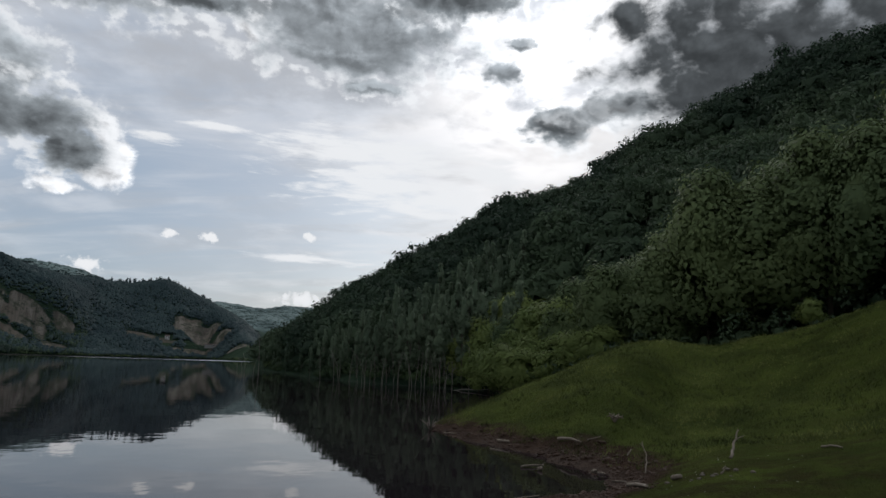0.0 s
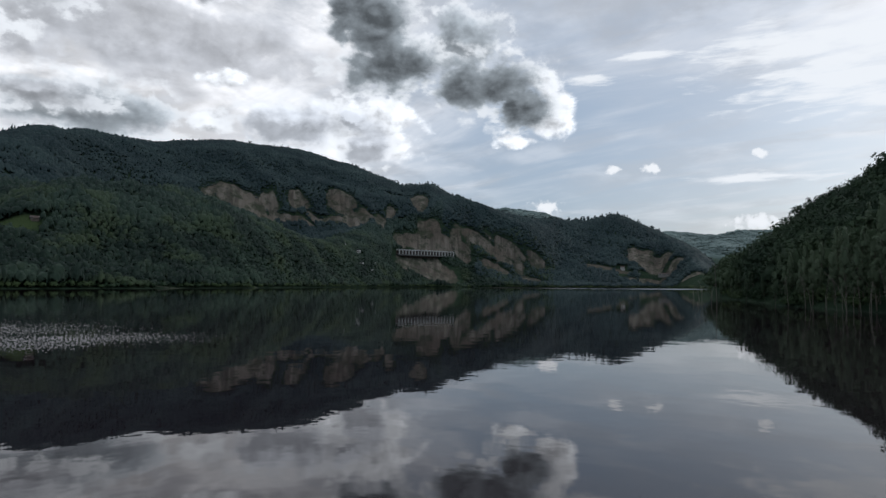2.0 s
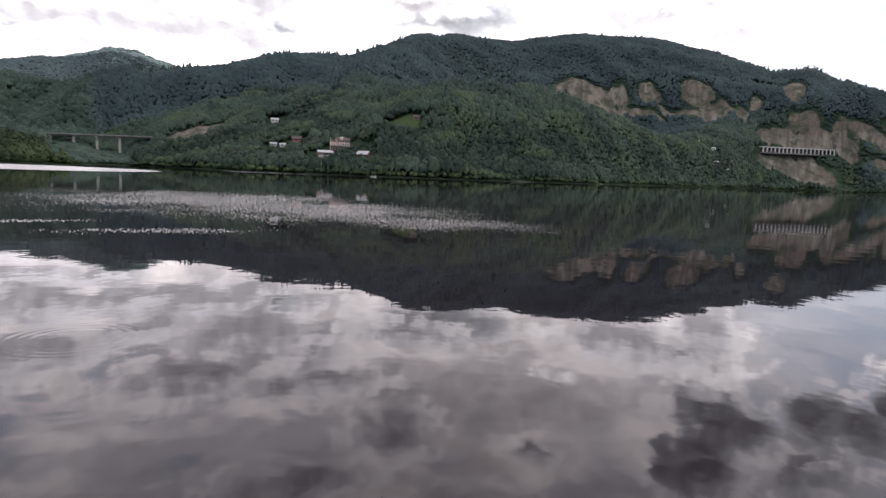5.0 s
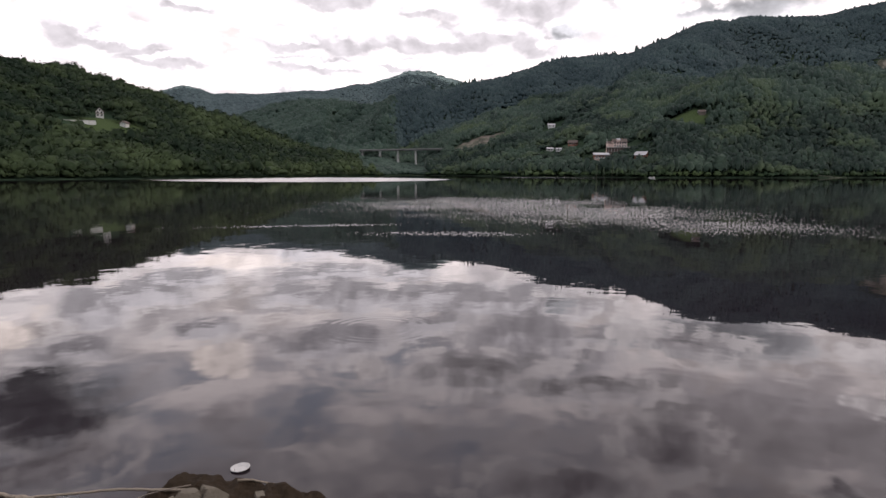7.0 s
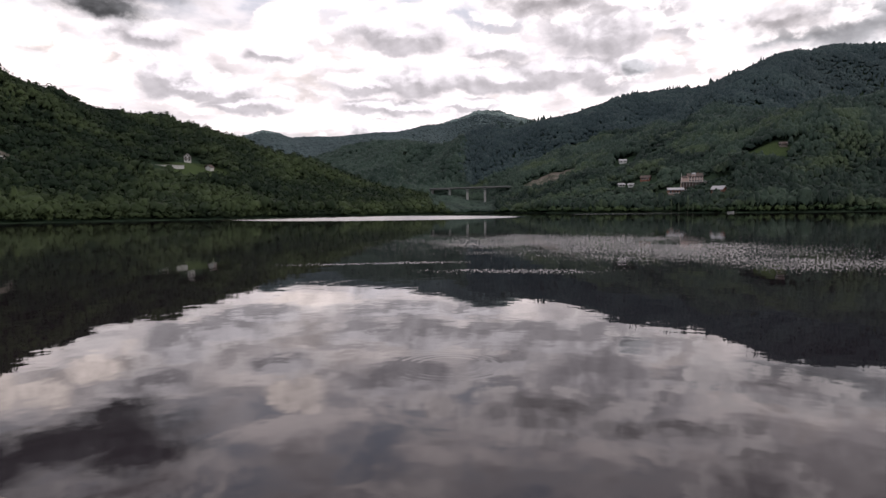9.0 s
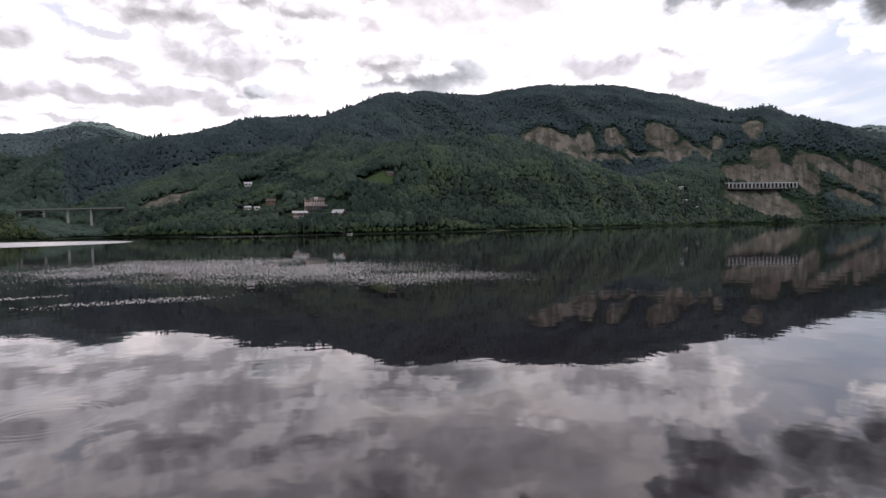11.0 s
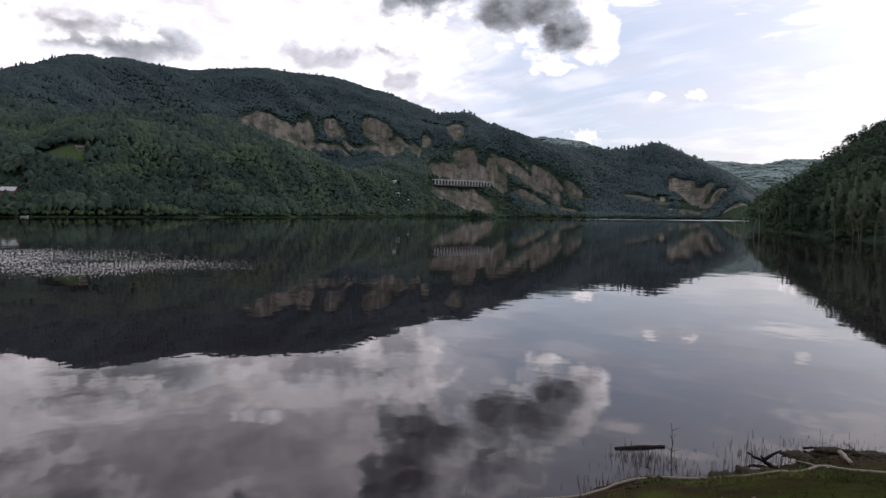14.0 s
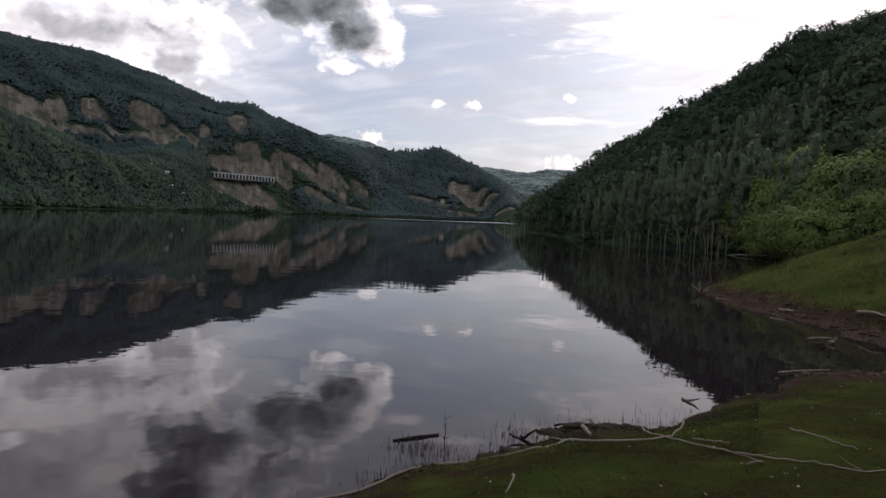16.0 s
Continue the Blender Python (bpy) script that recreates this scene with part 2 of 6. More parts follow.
def bump(g, shader, height, strength, distance):
    b = g.node("ShaderNodeBump", {"Height": height, "Strength": strength, "Distance": distance})
    g.put(shader.inputs["Normal"], b.outputs[0])


def plain(name, a, b, rough=0.8, scale=8.0, depth=0.01, metal=0.0):
    """Two-tone material with grain and stains."""
    mat, g, s = material(name)
    p = g.node("ShaderNodeTexCoord").outputs["Object"]
    grain, stain = g.noise(p, scale * 6, 5, 0.65), g.noise(p, scale, 4, 0.6, 0.4)
    g.put(s.inputs["Base Color"], g.mix(g.m("ADD", g.m("MULTIPLY", stain, 0.7), g.m("MULTIPLY", grain, 0.4), clamp=True), a, b))
    g.put(s.inputs["Roughness"], g.ramp(stain, 0.2, 0.8, rough - 0.1, min(1.0, rough + 0.1)))
    s.inputs["Metallic"].default_value = metal
    s.inputs["Specular IOR Level"].default_value = 0.12 if rough > 0.5 else 0.5
    bump(g, s, g.m("ADD", grain, stain), 0.6, depth)
    return mat


def foliage_material(name, dark, light, sheen=0.06, haze_tint=None, grain=0.0, patchy=0.0, leafy=0.26, through_leaf=0.0, glade=None):
    """Leaves: tone varies from clump to clump and in drifts over the slope."""
    mat, g, s = material(name)
    geo = g.node("ShaderNodeNewGeometry")
    drift = g.noise(geo.outputs["Position"], 0.015, 4, 0.62)
    leaf = geo.outputs["Random Per Island"]
    tree = g.noise(geo.outputs["Position"], 0.055, 4, 0.62)
    # drift paints broad dark patches, imitating shadow over the slopes
    fac = g.m("ADD", g.m("MULTIPLY", leaf, leafy), g.m("ADD", g.ramp(drift, 0.36, 0.64, -0.2, 0.6), g.ramp(tree, 0.32, 0.68, -0.15, 0.35)), clamp=True)
    if patchy:
        fac = g.m("ADD", fac, g.ramp(g.noise(geo.outputs["Position"], 0.42, 4, 0.6), 0.32, 0.68, -patchy, patchy), clamp=True)
    tone = g.mix(fac, dark, light)
    if glade is not None:
        # yellower stands in patches
        tone = g.mix(g.ramp(g.noise(geo.outputs["Position"], 0.024, 5, 0.65), 0.5, 0.64, 0.0, 0.75), tone, glade)
    if haze_tint is not None:
        # bluish haze mixed into the leaf colour, more with height
        tall = g.m("ADD", g.node("ShaderNodeSeparateXYZ", {0: geo.outputs["Position"]}).outputs[2], g.m("MULTIPLY", drift, 170))
        tone = g.mix(g.ramp(tall, 110, 270, 0.0, 0.85), tone, haze_tint)
    g.put(s.inputs["Base Color"], tone)
    s.inputs["Roughness"].default_value = 0.7
    s.inputs["Specular IOR Level"].default_value = sheen
    if through_leaf:
        # light through thin leaves
        thin = g.node("ShaderNodeBsdfTranslucent", {"Color": tone})
        both = g.node("ShaderNodeMixShader", {0: through_leaf})
        g.tree.links.new(s.outputs[0], both.inputs[1])
        g.tree.links.new(thin.outputs[0], both.inputs[2])
        end = next(n for n in g.nodes if n.type == "OUTPUT_MATERIAL")
        g.tree.links.new(both.outputs[0], end.inputs[0])
    if grain:
        bump(g, s, g.noise(geo.outputs["Position"], grain, 5, 0.75), 0.45, 0.8 / grain)
    return mat


# Bare rock and earth on the mountain, placed to fit the camera's view: heading, distance, half-width, half-depth
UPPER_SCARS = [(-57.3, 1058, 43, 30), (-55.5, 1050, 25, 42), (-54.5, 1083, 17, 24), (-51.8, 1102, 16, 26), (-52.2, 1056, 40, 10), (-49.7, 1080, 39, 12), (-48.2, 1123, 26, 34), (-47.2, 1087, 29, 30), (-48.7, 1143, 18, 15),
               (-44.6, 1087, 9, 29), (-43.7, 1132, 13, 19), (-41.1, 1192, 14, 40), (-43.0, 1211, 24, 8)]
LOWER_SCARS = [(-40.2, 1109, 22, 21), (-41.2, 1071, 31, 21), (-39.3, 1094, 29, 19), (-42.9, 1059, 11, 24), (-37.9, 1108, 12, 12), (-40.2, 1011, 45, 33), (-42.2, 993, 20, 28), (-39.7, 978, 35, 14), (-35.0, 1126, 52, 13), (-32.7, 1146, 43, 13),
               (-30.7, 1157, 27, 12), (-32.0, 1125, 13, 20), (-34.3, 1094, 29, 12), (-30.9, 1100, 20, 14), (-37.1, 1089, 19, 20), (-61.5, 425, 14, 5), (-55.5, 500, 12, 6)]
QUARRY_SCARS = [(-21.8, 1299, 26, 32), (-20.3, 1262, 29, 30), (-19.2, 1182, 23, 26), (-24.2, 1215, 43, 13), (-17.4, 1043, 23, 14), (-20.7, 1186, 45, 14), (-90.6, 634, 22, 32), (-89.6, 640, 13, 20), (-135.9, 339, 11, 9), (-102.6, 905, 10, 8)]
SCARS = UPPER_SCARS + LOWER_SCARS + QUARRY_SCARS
# Openings in the woods that clear the camera's view of buildings and viaduct: heading, distance, half-width, reach
# towards the lake, reach uphill
CLEARINGS = [(-78.6, 450, 13, 58, 16), (-76.4, 431, 9, 40, 13), (-80.3, 440, 10, 54, 12), (-84.0, 591, 10, 30, 10), (-84.0, 490, 11, 20, 10), (-82.3, 492, 9, 24, 10),
             (-73.3, 508, 17, 34, 12), (-121.8, 405, 8, 26, 10), (-123.5, 374, 12, 22, 8), (-120.8, 382, 12, 24, 6), (-135.9, 330, 10, 18, 16), (-120.0, 385, 11, 20, 9), (-47.0, 900, 14, 20, 10), (-20.5, 1215, 26, 50, 16), (-23.1, 1235, 10, 50, 8),
             (-42.4, 1005, 22, 40, 12), (-40.5, 1020, 36, 45, 14), (-38.4, 1035, 22, 45, 12), (-97.6, 660, 44, 75, 20), (-98.2, 500, 27, 95, 90)]


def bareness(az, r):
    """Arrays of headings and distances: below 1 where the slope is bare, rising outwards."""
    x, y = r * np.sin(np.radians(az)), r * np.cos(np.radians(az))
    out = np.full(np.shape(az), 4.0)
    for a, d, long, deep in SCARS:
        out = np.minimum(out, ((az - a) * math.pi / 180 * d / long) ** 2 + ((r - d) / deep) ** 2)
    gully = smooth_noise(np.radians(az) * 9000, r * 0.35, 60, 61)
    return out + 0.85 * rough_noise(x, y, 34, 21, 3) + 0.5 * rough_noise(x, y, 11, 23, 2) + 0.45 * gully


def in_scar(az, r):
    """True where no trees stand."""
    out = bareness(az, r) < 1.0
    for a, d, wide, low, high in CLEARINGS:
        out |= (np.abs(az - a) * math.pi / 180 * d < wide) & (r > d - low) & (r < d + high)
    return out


def make_ground_material():
    """Forest floor on the slopes, meadow grass, and wet red-brown mud near the water line."""
    mat, g, s = material("ground_cover")
    p = place(g)
    xyz = g.node("ShaderNodeSeparateXYZ", {0: p}).outputs
    away = g.v("LENGTH", g.v("MULTIPLY", p, (1.0, 1.0, 0.0)))
    big, mid, fine = g.noise(p, 0.35, 5, 0.6), g.noise(p, 2.2, 6, 0.65), g.noise(p, 24, 4, 0.7)
    grass = g.mix(g.ramp(big, 0.3, 0.7), (0.028, 0.041, 0.009), (0.066, 0.086, 0.018))
    grass = g.mix(g.ramp(mid, 0.45, 0.75, 0.0, 0.55), grass, (0.060, 0.068, 0.018))
    grass = g.mix(g.ramp(fine, 0.5, 0.8, 0.0, 0.5), grass, (0.014, 0.020, 0.006))
    mud = g.mix(g.ramp(mid, 0.3, 0.7), (0.027, 0.017, 0.012), (0.056, 0.037, 0.027))
    mud = g.mix(g.ramp(fine, 0.45, 0.75, 0.0, 0.6), mud, (0.026, 0.017, 0.012))
    edge = g.m("ADD", xyz[2], g.m("MULTIPLY", g.m("SUBTRACT", mid, 0.5), 0.9))
    edge = g.m("ADD", edge, g.m("MULTIPLY", g.m("SUBTRACT", big, 0.5), 1.1))
    worn = g.m("MULTIPLY", g.ramp(away, 24, 13, 0.15, 0.85), g.ramp(g.noise(p, 0.9, 6, 0.7), 0.36, 0.62))
    grass = g.mix(worn, grass, g.mix(g.ramp(fine, 0.35, 0.7), (0.017, 0.015, 0.006), (0.048, 0.041, 0.017)))
    turf = g.ramp(g.m("SUBTRACT", edge, g.ramp(away, 14, 19, 0.0, 0.22)), 0.12, 0.42)
    stony = g.m("MULTIPLY", g.ramp(g.m("MULTIPLY_ADD", g.m("SUBTRACT", big, 0.5), 3.0, g.v("LENGTH", g.v("MULTIPLY", g.v("SUBTRACT", p, tuple(bearing(-113, 7.2))), (1.0, 0.8, 0.0)))), 5.6, 3.4), g.ramp(mid, 0.3, 0.62, 0.95, 0.6))
    grass = g.mix(stony, grass, g.mix(g.ramp(fine, 0.35, 0.7), (0.009, 0.008, 0.004), (0.030, 0.024, 0.011)))
    near = g.mix(turf, mud, grass)
    # rock in gullied streaks down the slope, greyer above and redder towards the water
    across = g.m("MULTIPLY", g.m("ARCTAN2", xyz[0], xyz[1]), 1000.0)
    gully = g.noise(g.node("ShaderNodeCombineXYZ", {0: across, 1: g.m("MULTIPLY", away, 0.16), 2: 0.0}).outputs[0], 0.11, 5, 0.65, 0.4)
    rock = g.mix(g.ramp(gully, 0.34, 0.66), (0.060, 0.054, 0.046), (0.146, 0.132, 0.112))
    rock = g.mix(g.m("MULTIPLY", g.ramp(g.noise(p, 0.013, 3, 0.5), 0.42, 0.6), 0.6), rock, (0.074, 0.060, 0.048))
    rock = g.mix(g.ramp(g.noise(p, 0.06, 6, 0.75), 0.46, 0.6, 0.0, 0.85), rock, (0.034, 0.042, 0.028))
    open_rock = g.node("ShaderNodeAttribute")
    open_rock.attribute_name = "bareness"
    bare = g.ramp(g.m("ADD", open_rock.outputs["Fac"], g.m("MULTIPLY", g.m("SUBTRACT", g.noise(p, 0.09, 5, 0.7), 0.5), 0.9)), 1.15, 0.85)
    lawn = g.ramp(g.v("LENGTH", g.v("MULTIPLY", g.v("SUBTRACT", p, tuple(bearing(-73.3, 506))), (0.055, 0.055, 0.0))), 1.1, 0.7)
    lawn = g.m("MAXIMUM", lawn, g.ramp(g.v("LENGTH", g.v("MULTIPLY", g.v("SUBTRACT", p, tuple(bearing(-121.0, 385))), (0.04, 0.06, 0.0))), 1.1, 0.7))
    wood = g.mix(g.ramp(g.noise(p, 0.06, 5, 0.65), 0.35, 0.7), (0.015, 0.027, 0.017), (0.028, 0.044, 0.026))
    # beyond 1700 m haze is painted in: the floor turns pale blue-grey
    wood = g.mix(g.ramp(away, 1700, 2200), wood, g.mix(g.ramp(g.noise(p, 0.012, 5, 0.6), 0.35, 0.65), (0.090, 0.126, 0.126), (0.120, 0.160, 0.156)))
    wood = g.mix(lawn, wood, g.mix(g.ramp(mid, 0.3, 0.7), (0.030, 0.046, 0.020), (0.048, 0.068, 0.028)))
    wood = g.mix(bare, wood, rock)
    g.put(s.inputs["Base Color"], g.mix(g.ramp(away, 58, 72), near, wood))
    g.put(s.inputs["Roughness"], g.ramp(edge, 0.0, 0.3, 0.88, 1.0))
    g.put(s.inputs["Specular IOR Level"], g.ramp(edge, 0.0, 0.2, 0.05, 0.01))
    bump(g, s, g.m("ADD", g.m("MULTIPLY", fine, 0.5), mid), 1.0, 0.2)
    return mat


def make_water_material():
    """Still lake water: a near mirror with faint swell, and patches ruffled by the wind."""
    mat, g, s = material("lake_water")
    p = place(g)
    s.inputs["Base Color"].default_value = (0.010, 0.0065, 0.009, 1)
    s.inputs["IOR"].default_value = 1.333
    s.inputs["Specular IOR Level"].default_value = 0.43
    swell = g.noise(g.v("MULTIPLY", p, (1.0, 1.0, 0.0)), 0.55, 3, 0.5)
    ruffle = g.noise(g.v("MULTIPLY", p, (1.0, 1.0, 0.0)), 4.0, 3, 0.6)

    def patch(az, r, long, deep, turn):
        """Soft-edged oval on the water, its long side turned from the line of sight."""
        c, a = bearing(az, r), radians(-az + turn)
        d = g.v("SUBTRACT", p, (c.x, c.y, 0.0))
        along = g.v("DOT_PRODUCT", d, (math.cos(a) / long, math.sin(a) / long, 0.0))
        across = g.v("DOT_PRODUCT", d, (-math.sin(a) / deep, math.cos(a) / deep, 0.0))
        return g.m("SUBTRACT", 1.0, g.m("SQRT", g.m("ADD", g.m("MULTIPLY", along, along), g.m("MULTIPLY", across, across))))

    ragged = g.m("MULTIPLY", g.m("SUBTRACT", g.noise(p, 0.16, 4, 0.6), 0.5), 1.2)
    wind = patch(-89, 59, 20, 26, 0)
    for one in (patch(-80, 48, 18, 18, 0), patch(-70, 39, 12, 8, 0), patch(-106, 36.0, 9, 1.3, 0), patch(-93, 31, 6, 2.0, 0)):
        wind = g.m("MAXIMUM", wind, one)
    wind = g.ramp(g.m("ADD", wind, ragged), -0.35, 0.9)
    # glitter cells laid out round the standpoint, sized to sparkle in the camera's view
    xyz = g.node("ShaderNodeSeparateXYZ", {0: p}).outputs
    crest = g.node("ShaderNodeCombineXYZ", {0: g.m("MULTIPLY", g.m("ARCTAN2", xyz[0], xyz[1]), 300.0), 1: g.m("MULTIPLY", g.v("LENGTH", g.v("MULTIPLY", p, (1.0, 1.0, 0.0))), 0.72)}).outputs[0]
    glint = g.m("SUBTRACT", g.noise(crest, 1.3, 2, 0.6), g.m("MULTIPLY_ADD", wind, -0.30, 0.77))
    wind = g.m("MULTIPLY", g.ramp(wind, 0.0, 0.15), g.ramp(glint, 0.0, 0.05))
    far = g.ramp(g.m("MAXIMUM", patch(-106, 255, 62, 75, 0), g.m("MAXIMUM", patch(-24, 880, 190, 230, 0), patch(-84, 340, 30, 34, 0))), 0.0, 0.15)
    h = g.m("ADD", g.m("MULTIPLY", swell, 0.0065), g.m("MULTIPLY", ruffle, g.m("ADD", 0.0003, g.m("MULTIPLY", wind, 0.004))))
    for az, r, size, wave in ((-99.5, 12.2, 0.85, 34.0), (-105.5, 15.8, 0.42, 40.0), (-59.3, 15.9, 0.22, 50.0), (-62.0, 17.6, 0.16, 50.0)):
        far_off = g.v("DISTANCE", p, tuple(bearing(az, r)))
        band = g.ramp(g.m("ABSOLUTE", g.m("SUBTRACT", far_off, size)), size * 0.55, 0.0)
        h = g.m("ADD", h, g.m("MULTIPLY", g.m("MULTIPLY", band, 0.0002), g.m("SINE", g.m("MULTIPLY", far_off, wave))))
    b = g.node("ShaderNodeBump", {"Height": h, "Strength": 1.0, "Distance": 1.0})
    # ruffled facets are tilted towards the camera, so that they glitter with bright sky
    lean = g.v("MULTIPLY", g.v("NORMALIZE", p), (-0.14, -0.14, 0.0))
    lean = g.v("MULTIPLY", lean, g.node("ShaderNodeCombineXYZ", {0: g.m("MULTIPLY_ADD", far, 0.75, wind), 1: g.m("MULTIPLY_ADD", far, 0.75, wind), 2: 0.0}).outputs[0])
    g.put(s.inputs["Normal"], g.v("NORMALIZE", g.v("ADD", b.outputs[0], lean)))
    g.put(s.inputs["Roughness"], g.m("ADD", 0.014, g.m("ADD", g.m("MULTIPLY", far, 0.1), g.m("MULTIPLY", wind, 0.07))))
    return mat


GROUND, WATER = make_ground_material(), make_water_material()
# distance haze is put into the colours: FOREST bluer with height, MOUNTAIN bluer throughout
FOREST = foliage_material("forest_leaves_hazed", (0.010, 0.019, 0.015), (0.032, 0.052, 0.036), haze_tint=(0.025, 0.042, 0.040), grain=0.9, glade=(0.044, 0.064, 0.032))
MOUNTAIN = foliage_material("mountain_leaves_hazed", (0.018, 0.031, 0.034), (0.033, 0.052, 0.052), grain=0.6)
ALDER = foliage_material("alder_leaves", (0.009, 0.018, 0.010), (0.044, 0.064, 0.027), grain=1.1, leafy=0.22, through_leaf=0.2)
# the next two carry distance haze, painted as pale blue-grey leaf colour
HAZED_FOREST = foliage_material("far_leaves_hazed", (0.120, 0.164, 0.158), (0.155, 0.204, 0.192), grain=0.3)
FAR_FOREST = foliage_material("ridge_leaves_hazed", (0.034, 0.052, 0.055), (0.050, 0.072, 0.074), grain=0.3)
HILL_MIX = foliage_material("mixed_wood_leaves", (0.012, 0.024, 0.018), (0.032, 0.052, 0.040), grain=0.8)
BEECH = foliage_material("beech_leaves", (0.026, 0.044, 0.028), (0.058, 0.086, 0.046), grain=2.0, leafy=0.1, through_leaf=0.3)
POPLAR = foliage_material("poplar_leaves", (0.070, 0.102, 0.066), (0.124, 0.166, 0.104), leafy=0.15, through_leaf=0.3)
MAPLE = foliage_material("maple_leaves", (0.042, 0.070, 0.037), (0.108, 0.142, 0.058), leafy=0.22, through_leaf=0.3)
WILLOW = foliage_material("willow_leaves", (0.014, 0.028, 0.014), (0.048, 0.072, 0.028), grain=1.1)
SAPLING = foliage_material("sapling_leaves", (0.068, 0.100, 0.032), (0.140, 0.176, 0.052), leafy=0.2, through_leaf=0.3)

